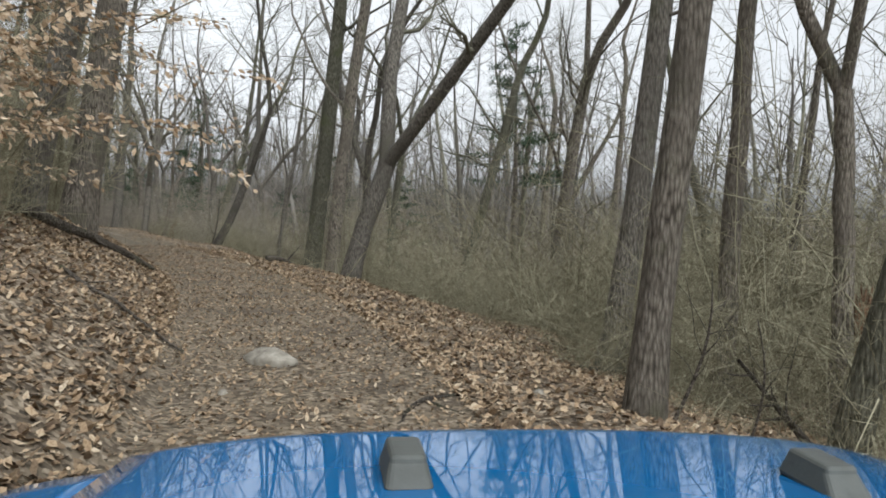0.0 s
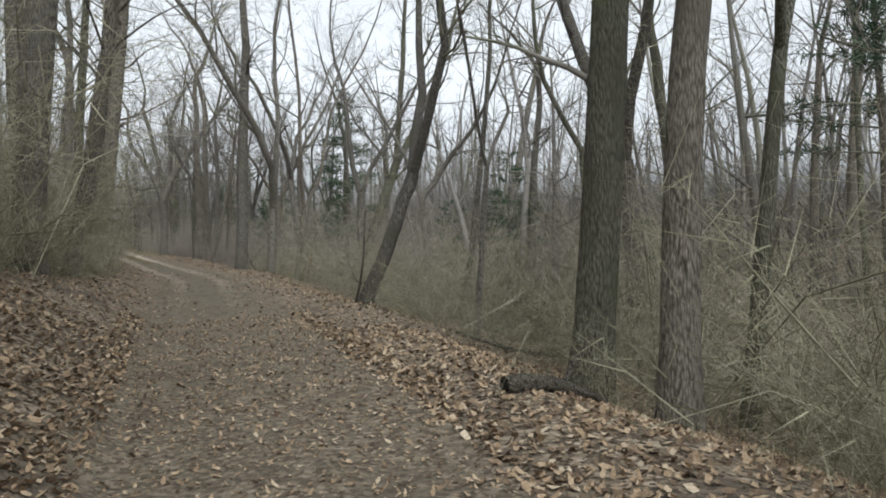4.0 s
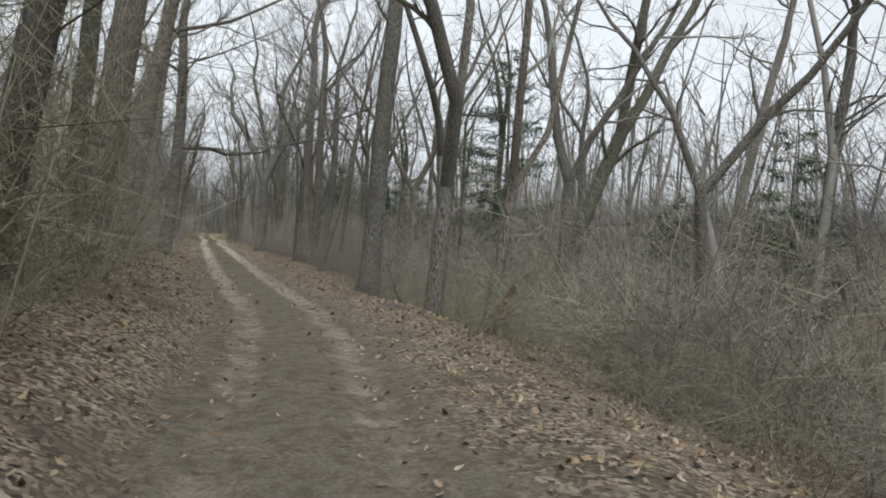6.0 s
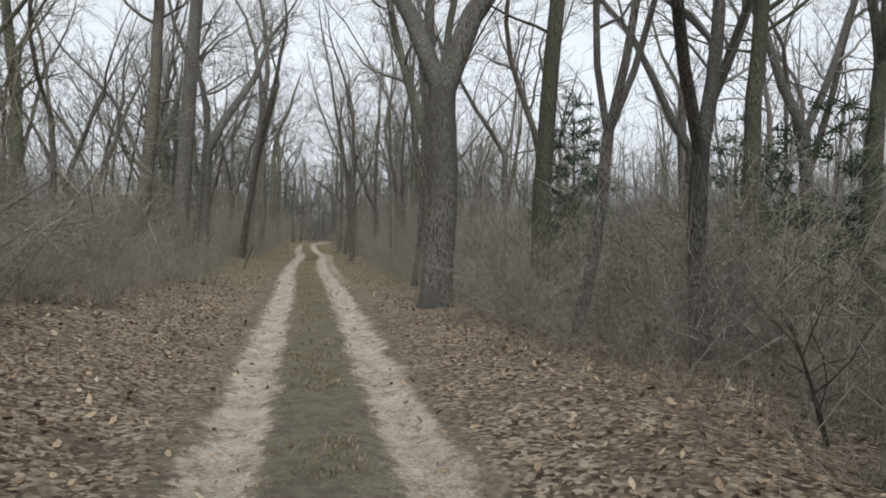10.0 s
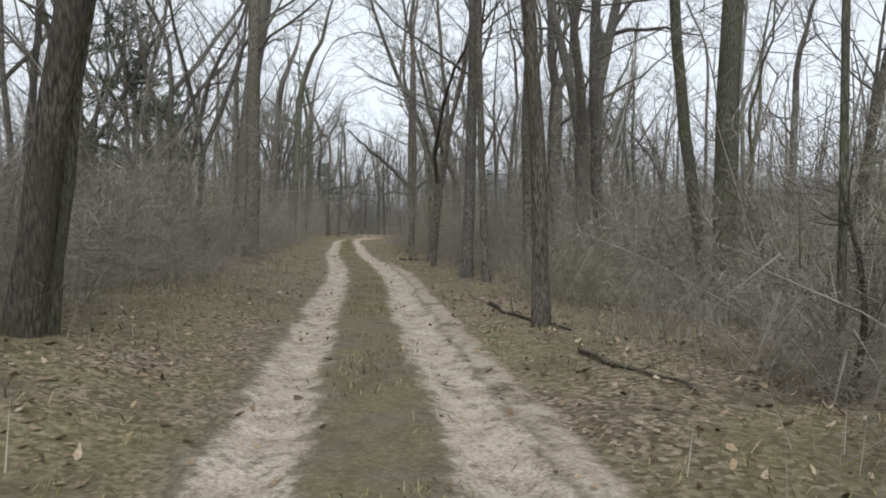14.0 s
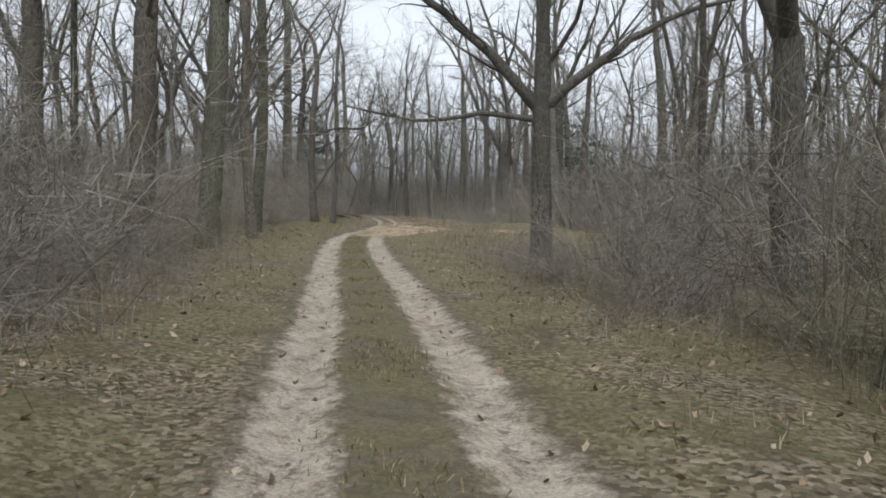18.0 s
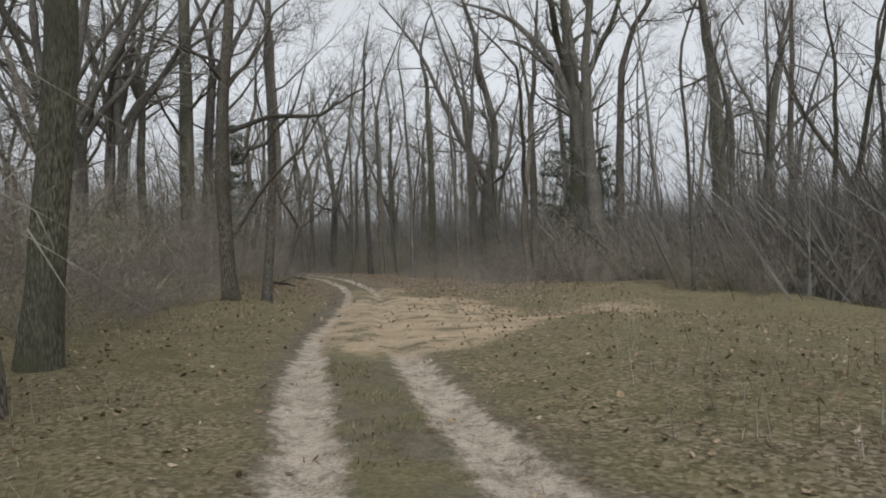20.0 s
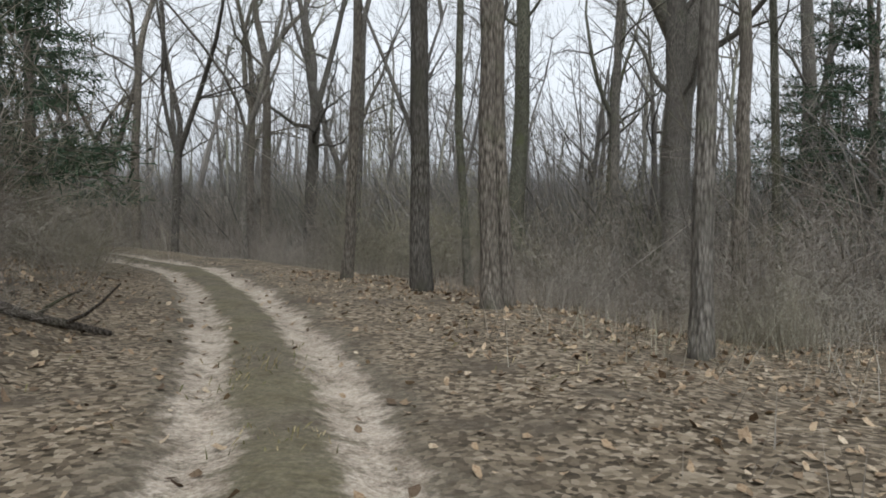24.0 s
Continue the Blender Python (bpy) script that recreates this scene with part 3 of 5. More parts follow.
tree(-62.8, 96.3, 0.24, 0.07, 0.05, 3.0)
tree(-64.0, 96.9, 0.18, -0.00, -0.00, 0.0)
tree(-60.7, 100.8, 0.18, 0.01, 0.00, 0.0)
tree(-61.2, 103.8, 0.66, 0.03, 0.02, 7.5)
tree(-71.8, 95.4, 0.75, 0.09, 0.06, 0.0)
tree(-66.9, 101.2, 0.32, -0.00, -0.00, 0.0)
tree(-52.3, 115.1, 0.47, -0.00, -0.00, 0.0)
tree(-61.7, 110.3, 0.66, 0.04, 0.02, 0.0)
tree(-69.8, 107.5, 0.41, 0.00, 0.00, 5.1)
tree(-66.3, 113.5, 0.31, -0.01, -0.00, 0.0)
tree(-67.5, 112.7, 0.31, 0.04, 0.03, 0.0)
tree(-68.3, 112.6, 0.20, -0.02, -0.01, 0.0)
tree(-71.2, 113.2, 0.57, -0.04, -0.02, 4.3)
tree(-72.8, 113.9, 0.15, -0.03, -0.02, 0.0)
tree(-86.1, 106.4, 0.29, 0.04, 0.02, 0.0)
tree(-86.3, 112.0, 0.66, 0.05, 0.03, 0.0)
tree(-88.6, 110.5, 0.58, 0.02, 0.01, 0.0)
tree(-88.7, 111.8, 0.22, 0.02, 0.01, 0.0)
tree(-86.5, 114.3, 0.66, 0.05, 0.03, 0.0)
tree(-88.5, 118.0, 0.35, -0.00, -0.00, 0.0)
tree(-90.1, 119.7, 0.46, 0.02, 0.01, 0.0)
tree(-89.3, 148.3, 0.88, -0.05, -0.01, 5.4, 0.0, 1, 0.45)
tree(-97.9, 145.2, 0.20, -0.02, -0.01, 0.0)
tree(-93.1, 149.4, 0.43, -0.04, -0.02, 4.7)
tree(-84.5, 157.8, 0.95, -0.01, -0.00, 0.0)
tree(-89.3, 154.2, 0.56, 0.02, 0.01, 0.0)
tree(-81.9, 162.8, 0.67, 0.06, 0.02, 0.0)
tree(-100.3, 146.4, 0.23, -0.01, -0.01, 0.0)
tree(-104.2, 142.5, 0.44, 0.01, 0.00, 0.0)
tree(-100.2, 146.7, 0.17, -0.03, -0.01, 0.0)
tree(-92.4, 155.4, 0.95, 0.03, 0.01, 10.4)
tree(-97.7, 150.4, 0.24, -0.03, -0.01, 0.0)
tree(-94.3, 154.2, 0.54, -0.01, -0.00, 0.0)
tree(-107.6, 140.2, 0.80, 0.01, 0.00, 0.0)
tree(-102.0, 148.1, 0.30, -0.02, -0.01, 0.0)
tree(-84.5, 169.5, 0.55, 0.05, 0.01, 0.0)
tree(-108.0, 142.1, 0.62, 0.04, 0.01, 9.9)
tree(-96.9, 155.6, 0.22, -0.06, -0.02, 0.0)
tree(-104.2, 149.6, 0.20, 0.01, 0.00, 0.0)
tree(-99.3, 157.0, 0.62, -0.02, -0.01, 9.2)
tree(-100.9, 158.0, 0.28, -0.01, -0.00, 0.0)
tree(-99.4, 160.6, 0.95, -0.02, -0.01, 6.9)
tree(-103.7, 154.4, 0.22, -0.04, -0.02, 0.0)
tree(-93.8, 169.9, 0.39, 0.01, 0.00, 0.0)
tree(-95.8, 167.8, 0.62, -0.03, -0.01, 0.0)
tree(-105.6, 163.3, 0.66, 0.01, 0.00, 0.0)
tree(-109.3, 170.3, 0.51, -0.00, -0.00, 0.0)
tree(-112.8, 170.6, 0.46, -0.01, -0.00, 0.0)
tree(-115.7, 162.0, 0.44, 0.01, 0.00, 0.0)
tree(-115.5, 165.0, 0.60, 0.03, 0.01, 6.8)
tree(-120.2, 166.6, 0.50, 0.02, 0.01, 7.4)
tree(-126.9, 168.7, 0.44, 0.03, 0.01, 0.0)
tree(-12.0, 21.2, 0.30, 0.08, 0.06, 0.0, 0.0, 0)
tree(-13.9, 24.4, 0.50, 0.11, 0.06, 0.0, 0.0, 1)
tree(-15.1, 25.5, 0.45, 0.05, 0.06, 0.0, 0.0, 0)
tree(-15.6, 27.4, 0.34, 0.16, 0.10, 0.0, 0.0, 0)
tree(-19.2, 32.1, 0.45, 0.12, 0.09, 0.0, 0.0, 1)
tree(-20.4, 34.6, 0.50, 0.10, 0.08, 0.0, 0.0, 0)
tree(-23.0, 36.7, 0.40, 0.07, 0.05, 0.0, 0.0, 2)
tree(-26.3, 41.5, 0.50, 0.14, 0.10, 0.0, 0.0, 0)
tree(-28.7, 43.0, 0.40, 0.05, 0.04, 0.0, 0.0, 1)
tree(-108.6, 145.4, 0.34, 0.04, 0.02, 0.0, 0.0, 0)
tree(-107.2, 144.3, 0.22, 0.1, 0.06, 0.0, 0.0, 1)
tree(-94.4, 129.5, 0.28, 0.02, 0.02, 0.0, 0.0, 1)
tree(-84.0, 146.0, 0.30, 0.03, 0.02, 5.0, 0.0, 1)
tree(-80.5, 148.0, 0.34, -0.02, 0.02, 0.0, 0.0, 0)
tree(-82.0, 152.0, 0.40, 0.04, 0.02, 6.0, 0.0, 1)
tree(-78.5, 150.5, 0.36, 0.02, -0.03, 4.5, 0.0, 0)
tree(-79.8, 143.5, 0.24, 0.05, 0.02, 0.0, 0.0, 2)
tree(-70.5, 92.0, 0.26, 0.06, 0.05, 4.0, 0.0, 1)
tree(-75.5, 94.5, 0.34, 0.03, 0.04, 0.0, 0.0, 0)
tree(-69.4, 88.4, 0.22, 0.08, 0.03, 3.0, 0.0, 1)
tree(-117.0, 158.5, 0.30, 0.02, 0.02, 4.0, 0.0, 1)
tree(-120.5, 160.0, 0.38, 0.03, 0.00, 0.0, 0.0, 0)
tree(-113.5, 158.3, 0.26, -0.02, 0.01, 5.0, 0.0, 1)
tree(-123.5, 161.0, 0.34, 0.02, 0.02, 4.0, 0.0, 0)
tree(-110.5, 160.5, 0.30, 0.01, 0.03, 0.0, 0.0, 1)


def bough(root, points, r, twigs, seed, label):
    """A long limb of a tree, through points measured from the tree's foot, with its side branches."""
    rng = np.random.RandomState(seed)
    w, p = Wood(), spline([q[:2] for q in points], 3)
    p = np.concatenate([p, spline([(q[2], 0) for q in points], 3)[:, :1]], 1)
    p[1:-1] += rng.normal(0, 0.03, (len(p) - 2, 3))
    rad = r * np.linspace(1, 0.28, len(p))
    w.limb(p, rad, 7)
    for _ in range(twigs):
        i = rng.randint(2, len(p) - 1)
        b = bent(rng, p[i], side_way(rng, p[i + 1] - p[i], rng.uniform(0.4, 1.0)) + (0, 0, 0.3), rng.uniform(0.9, 2.6), 6, 0.18, 0.05)
        w.limb(b, max(0.012, rad[i] * 0.34) * np.linspace(1, 0.2, 6), 4)
        for _ in range(5):
            q = b[rng.randint(1, 6)]
            w.spike(q, q + side_way(rng, b[-1] - b[0], rng.uniform(0.4, 1.0)) * rng.uniform(0.4, 1.2), 0.006)
    w.build("limb", BARK[1], root, label)


OVERHANG = tree(-30.2, 47.5, 0.48, 0.05, 0.03, 0.0, 15.0, 1)
bough(OVERHANG, [(0.2, 0.12, 3.9), (1.0, 0.9, 3.95), (1.5, 1.3, 3.83), (2.25, 1.85, 3.87), (2.65, 2.15, 4.05), (3.4, 2.75, 4.33), (4.45, 3.5, 4.58), (6.0, 4.7, 4.8), (7.05, 5.45, 4.9)], 0.085, 16, 3, "long bare limb that hangs over the track")
# the oak with spreading limbs ahead of the clearing
OAK = tree(-77.5, 117.6, 0.6, -0.01, 0.0, 0.0, 11.0, 1)
bough(OAK, [(-0.1, 0.0, 4.1), (-1.2, -0.8, 5.6), (-2.3, -1.3, 6.6), (-3.1, -1.9, 7.4), (-4.2, -2.5, 8.6)], 0.17, 18, 4, "thick crooked spreading limb")
bough(OAK, [(0.1, 0.05, 4.3), (1.2, 0.6, 5.3), (1.9, 1.0, 5.9), (3.0, 1.6, 6.6), (4.3, 2.3, 7.0)], 0.16, 18, 5, "thick crooked spreading limb")
bough(OAK, [(-0.1, -0.05, 3.9), (-1.4, -0.9, 4.0), (-2.8, -1.7, 3.85), (-4.4, -2.7, 4.2)], 0.09, 12, 6, "long level limb")
# the tree on the verge of the clearing, with a level limb over the grass
VERGE = tree(-94.9, 128.7, 0.42, 0.02, 0.01, 0.0, 13.0, 0)
bough(VERGE, [(0.1, 0.0, 4.5), (1.2, 0.35, 4.8), (2.5, 0.75, 4.8), (3.0, 0.9, 5.1), (3.9, 1.2, 5.7)], 0.075, 12, 7, "long level limb")
bough(VERGE, [(0.0, 0.0, 1.6), (0.8, 0.3, 2.8), (1.9, 0.6, 4.0), (2.9, 0.9, 5.6)], 0.07, 9, 9, "leaning crooked limb")
bough(VERGE, [(0.1, 0.0, 3.6), (0.9, 0.3, 4.1), (1.7, 0.6, 5.0), (2.1, 0.7, 6.2)], 0.06, 9, 8, "rising crooked limb")
LEANER = tree(-102.3, 140.7, 0.2, 0.25, 0.18, 2.4, 6.0, 0, 1.6)



def woods():
    """More trees of the wood on both sides, further from the track."""
    rng = np.random.RandomState(7)
    kinds = []
    for i in range(14):
        dia = rng.uniform(0.14, 0.5)
        lean = rng.normal(0, 0.06, 2)
        fork = rng.uniform(3, 8) if rng.rand() < 0.5 else 0
        t, c = grow(900 + i, dia, lean, fork, 9 + 14 * dia + rng.uniform(0, 4), 0.8)
        kinds.append((t.arrays(), c.arrays(), dia, lean, fork))
    made, placed = {}, list(TREE_AT)
    while len(placed) < len(TREE_AT) + 180:
        s, d = rng.uniform(-8, 212), rng.uniform(8.5, 22) * rng.choice([-1, 1])
        if len(placed) < len(TREE_AT) + 60:
            s, d = rng.uniform(16, 130), -rng.uniform(8.5, 17)
        elif len(placed) < len(TREE_AT) + 76:
            s, d = rng.uniform(150, 164), rng.uniform(14, 28)
        elif len(placed) < len(TREE_AT) + 92:
            s, d = rng.uniform(162, 182), -rng.uniform(8, 16)
        x, y = track_point(s, d)
        if min(math.hypot(x - a, y - b) for a, b in placed) < 1.6 or abs(track_place(x, y)[1][0]) < 8.0:
            continue
        i, turn, big = rng.randint(14), rng.uniform(0, 360), rng.uniform(0.8, 1.25)
        place = pose(x, y, height_at(x, y), 0, 0, turn) @ Matrix.Diagonal((big, big, big, 1))
        if i not in made:
            (tv, tf), (cv, cf), dia, lean, fork = kinds[i]
            root = new("tree")
            bark = int(rng.choice([0, 1, 1, 2]))
            tagged(root, tree_label(dia, lean, fork, bark).replace("beside the track", "deeper in the wood"), "tree", "trees of the wood")
            mesh_object("trunk", tv, tf, BARK[bark], root, "", True)
            mesh_object("crown", cv, cf, TWIG, root, "bare branches and twigs", True)
            made[i] = root
            root.matrix_basis = place
        else:
            made[i].scale = (1, 1, 1)
            keep = made[i].matrix_basis.copy()
            copy_thing(made[i], place).matrix_basis = place
            made[i].matrix_basis = keep
        placed.append((x, y))
    return placed


WOODS_AT = woods()


def far_woods():
    """The depth of the wood, thin trunks and branches behind one another."""
    rng = np.random.RandomState(11)
    wood = Wood()
    made = 0
    while made < 1500:
        x, y = rng.uniform(-230, 90), rng.uniform(-10, 270)
        s, d = track_place(x, y)
        if not (15 < abs(d[0]) < 75 and (abs(d[0]) > 30 or rng.rand() < 0.55)) and not (s[0] > 205 and abs(d[0]) < 85 and (abs(d[0]) > 4)):
            continue
        made += 1
        z, tall, r = height_at(x, y), rng.uniform(9, 19), rng.uniform(0.06, 0.26)
        p = bent(rng, (x, y, z - 0.1), (rng.normal(0, 0.08), rng.normal(0, 0.08), 1), tall, 6, 0.08, 0.02)
        wood.limb(p, r * np.linspace(1, 0.2, 6), 5)
        for _ in range(84 if abs(d[0]) > 20 or s[0] > 205 else 14):
            q = np.array((x, y, z)) + rng.normal(0, 2.4, 3) * (1, 1, 0)
            w = np.array((rng.normal(0, 0.4), rng.normal(0, 0.4), 1.0)) * rng.uniform(1.8, 6.4)
            wood.hair(q + w * rng.uniform(0, 0.3), q + w, rng.uniform(0.025, 0.06))
        for _ in range(64 if abs(d[0]) > 19 else 20):
            q = np.array((x, y, z)) + rng.normal(0, 2.0, 3) * (1, 1, 0) + (0, 0, 1.5 + 9 * rng.rand() ** 1.4)
            w = np.array((rng.normal(0, 0.6), rng.normal(0, 0.6), 1.0)) * rng.uniform(0.8, 2.4)
            wood.hair(q, q + w, rng.uniform(0.018, 0.045))
        for _ in range(rng.randint(5, 9)):
            i = rng.randint(2, 6) - 1
            b = bent(rng, p[i] + (p[i + 1 if i < 5 else i] - p[i]) * rng.rand(), side_way(rng, (0, 0, 1), rng.uniform(0.5, 1.3)), rng.uniform(1.5, 5.0), 4, 0.2, 0.1)
            wood.limb(b, r * 0.3 * np.linspace(1, 0.2, 4), 3)
            for _ in range(7):
                q = b[rng.randint(0, 4)]
                wood.spike(q, q + side_way(rng, b[-1] - b[0], rng.uniform(0.3, 1.0)) * rng.uniform(0.6, 2.2), max(0.012, r * 0.1))
    for _ in range(1100):
        x, y = track_point(rng.uniform(150, 200), rng.uniform(13, 60)) if rng.rand() < 0.6 else track_point(rng.uniform(196, 226), rng.uniform(-30, 40))
        if abs(track_place(x, y)[1][0]) < 11:
            continue
        z = height_at(x, y)
        for _ in range(55):
            q = np.array((x, y, z)) + rng.normal(0, 1.6, 3) * (1, 1, 0)
            w = np.array((rng.normal(0, 0.4), rng.normal(0, 0.4), 1.0)) * rng.uniform(1.2, 5.6)
            wood.hair(q, q + w, rng.uniform(0.02, 0.05))
    ob = wood.build("far_woods", TWIG)
    tagged(ob, "distant bare grey-brown winter woodland of thin trunks", "woods", kind="stuff")


far_woods()


# ---- undergrowth ----
def shrub(rng, tall, stems, twigs, hairs, thick, spread=1.3):
    """Arrays of a leafless bush: arching stems set with short straight twigs."""
    w = Wood()
    for _ in range(stems):
        a, o = rng.uniform(0, 6.28), rng.uniform(0, 0.55)
        h = tall * rng.uniform(0.5, 1.1)
        out = rng.uniform(0.1, spread)
        p = bent(rng, (o * math.cos(a), o * math.sin(a), -0.05), (out * math.cos(a), out * math.sin(a), 1), h, 4, 0.28, -0.06)
        r = thick * rng.uniform(0.0035, 0.0085)
        w.limb(p, r * np.array([1.2, 1, 0.7, 0.25]), 3)
        for _ in range(twigs):
            i = rng.randint(0, 3)
            q = p[i] + (p[i + 1] - p[i]) * rng.uniform(0.2 if i == 0 else 0, 1)
            e = side_way(rng, p[i + 1] - p[i], rng.uniform(0.5, 1.5)) * rng.uniform(0.25, 0.95) * (0.6 + 0.16 * tall)
            w.spike(q, q + e, thick * rng.uniform(0.0024, 0.005))
        for _ in range(hairs):
            i = rng.randint(0, 3)
            q = p[i] + (p[i + 1] - p[i]) * rng.uniform(0.1 if i == 0 else 0, 1) + rng.normal(0, 0.12, 3) * (0.6 + 0.16 * tall)
            e = side_way(rng, p[i + 1] - p[i], rng.uniform(0.3, 1.5)) * rng.uniform(0.3, 1.0) * (0.6 + 0.16 * tall)
            w.hair(q, q + e, thick * rng.uniform(0.0025, 0.005))
    return w.arrays()


def undergrowth():
    rng = np.random.RandomState(21)
    kinds = [shrub(rng, t, 10, 5, 36, 0.95, 1.0) for t in (1.0, 1.4, 1.8, 2.2, 2.6, 3.0, 3.3, 3.6)]
    middle = [shrub(rng, t, 10, 4, 42, 1.6) for t in (1.6, 2.2, 2.7, 3.2, 3.6, 4.0)]
    back = [shrub(rng, t, 9, 2, 36, 3.0) for t in (2.8, 3.4, 4.0, 4.6)]
    thicket = [shrub(rng, t, 9, 9, 44, 1.5, 0.4) for t in (5.0, 6.0, 7.0, 8.0)]
    for side in (-1, 1):
        vs, fs, count = [], [], 0
        for turn in range(1500 if side < 0 else 1560):
            s = rng.uniform(-4, 212) if turn < 1250 else rng.uniform(4, 42) if turn < 1320 else rng.uniform(174, 202) if turn < 1370 else rng.uniform(44, 140) if turn >= 1450 else rng.uniform(10, 47) if side < 0 else rng.uniform(3, 15) if turn < 1395 else rng.uniform(0, 20)
            near = float(np.interp(s, [-10, 10, 40, 60, 80, 140, 148, 158, 166, 176, 182], [4.4, 3.2, 2.6, 3.0, 3.2, 3.0, 4.8, 4.4, 2.6, 2.4, 1.8])) if side < 0 else \
                float(np.interp(s, [-10, 20, 40, 60, 80, 140, 146, 162, 172], [4.0, 3.7, 3.3, 3.2, 2.9, 2.9, 13.0, 9.0, 5.2]))
            far = 830 < turn < 1250
            d = side * (near + (9 + 40 * rng.rand() ** 1.3 if far else (3.5 if turn >= 1450 else 10) * rng.rand() ** 1.3))
            x, y = track_point(s, d)
            if abs(track_place(x, y)[1][0]) < (17 if far else near - 0.6):
                continue
            size = rng.uniform(0.8, 1.15) if far else float(np.interp(abs(d) - near, [0, 1.0, 3, 10], [0.5, 0.85, 1.0, 1.05])) * rng.uniform(0.75, 1.2)
            size *= float(np.interp(s, [15, 26, 50, 66, 105, 116, 138, 144], [1, 1.25, 1.2, 1.0, 1.0, 1.25, 1.25, 1.0])) if side < 0 else float(np.interp(s, [100, 116, 136, 146], [1, 1.15, 1.15, 1.0]))
            tall = side < 0 and (14 < s < 56 or 100 < s < 142 or 160 < s < 190) or side > 0 and 104 < s < 140
            if turn >= 1450:
                size *= 0.7
            if 1370 <= turn < 1450 and side < 0 or turn < 1450 and not far and abs(d) - near > 1.5 and rng.rand() < (0.3 if tall else 0.13):
                v, f = thicket[rng.randint(4)]
                size = rng.uniform(0.75, 1.05)
            else:
                v, f = back[rng.randint(4)] if far else kinds[rng.randint(8)] if abs(d) - near < 2.5 else middle[rng.randint(6)]
            a = rng.uniform(0, 6.28)
            c, sn = math.cos(a) * size, math.sin(a) * size
            vs.append(np.stack([v[:, 0] * c - v[:, 1] * sn + x, v[:, 0] * sn + v[:, 1] * c + y, v[:, 2] * size + height_at(x, y)], 1))
            fs.append(f + count)
            count += len(v)
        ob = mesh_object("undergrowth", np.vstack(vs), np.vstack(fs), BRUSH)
        tagged(ob, "tangled leafless brown brush of thin stems under the trees", "brush", kind="stuff")


undergrowth()


# ---- leaf litter ----
def leaves():
    rng = np.random.RandomState(31)
    n = 165000
    s = rng.uniform(-3, 185, n)
    side = rng.choice([-1, 1], n)
    d = side * (0.2 + 7.5 * rng.rand(n) ** 0.8)
    few = np.interp(s, [0, 14, 30, 70, 80, 155, 165, 185], [1.0, 0.85, 0.5, 0.3, 0.18, 0.14, 0.3, 0.3])
    many = np.interp(s, [0, 60, 75, 85, 100, 150, 160, 166, 185], [1, 1, 0.8, 0.45, 0.3, 0.25, 0.45, 1, 1])
    keep = rng.rand(n) < np.where(np.abs(d) < 1.6, few, many)
    s, d = s[keep], d[keep]
    more = 62000
    s = np.concatenate([s, -2 + 27 * rng.rand(more) ** 1.2])
    d = np.concatenate([d, rng.choice([-1, 1], more) * (1.25 + 5 * rng.rand(more))])
    s = np.concatenate([s, -2 + 30 * rng.rand(26000) ** 1.2])
    d = np.concatenate([d, rng.uniform(-1.6, 1.6, 26000)])
    n = len(s)
    xy = track_point(s, d)
    z = ground_height(xy[:, 0], xy[:, 1], s, d)
    a, tilt, big = rng.uniform(0, 6.28, n), rng.normal(0, 0.4, (n, 2)), rng.uniform(0.02, 0.048, n) * np.where((np.abs(d) < 1.25) & (s < 28), rng.uniform(0.3, 0.8, n), 1.0)
    shape = np.array([(-1, 0, 0.12), (-0.25, 0.55, 0.3), (0.5, 0.42, 0.1), (1, 0, 0.4), (0.4, -0.5, 0.2), (-0.35, -0.42, 0.05)])
    p = shape[None] * big[:, None, None] * rng.uniform(0.6, 1.35, (n, 6, 1))
    x = p[..., 0] * np.cos(a)[:, None] - p[..., 1] * np.sin(a)[:, None]
    y = p[..., 0] * np.sin(a)[:, None] + p[..., 1] * np.cos(a)[:, None]
    zz = p[..., 2] + x * tilt[:, :1] + y * tilt[:, 1:] + 0.012
    v = np.stack([x + xy[:, :1], y + xy[:, 1:], zz + z[:, None]], -1).reshape(-1, 3)
    base = np.arange(n)[:, None, None] * 6
    f = (base + np.array([(0, 1, 5), (1, 2, 5), (2, 4, 5), (2, 3, 4)])[None]).reshape(-1, 3)
    ob = mesh_object("leaf_litter", v, f, LITTER)
    tagged(ob, "curled brown and tan dead leaves on the ground", "leaves", kind="stuff")


leaves()


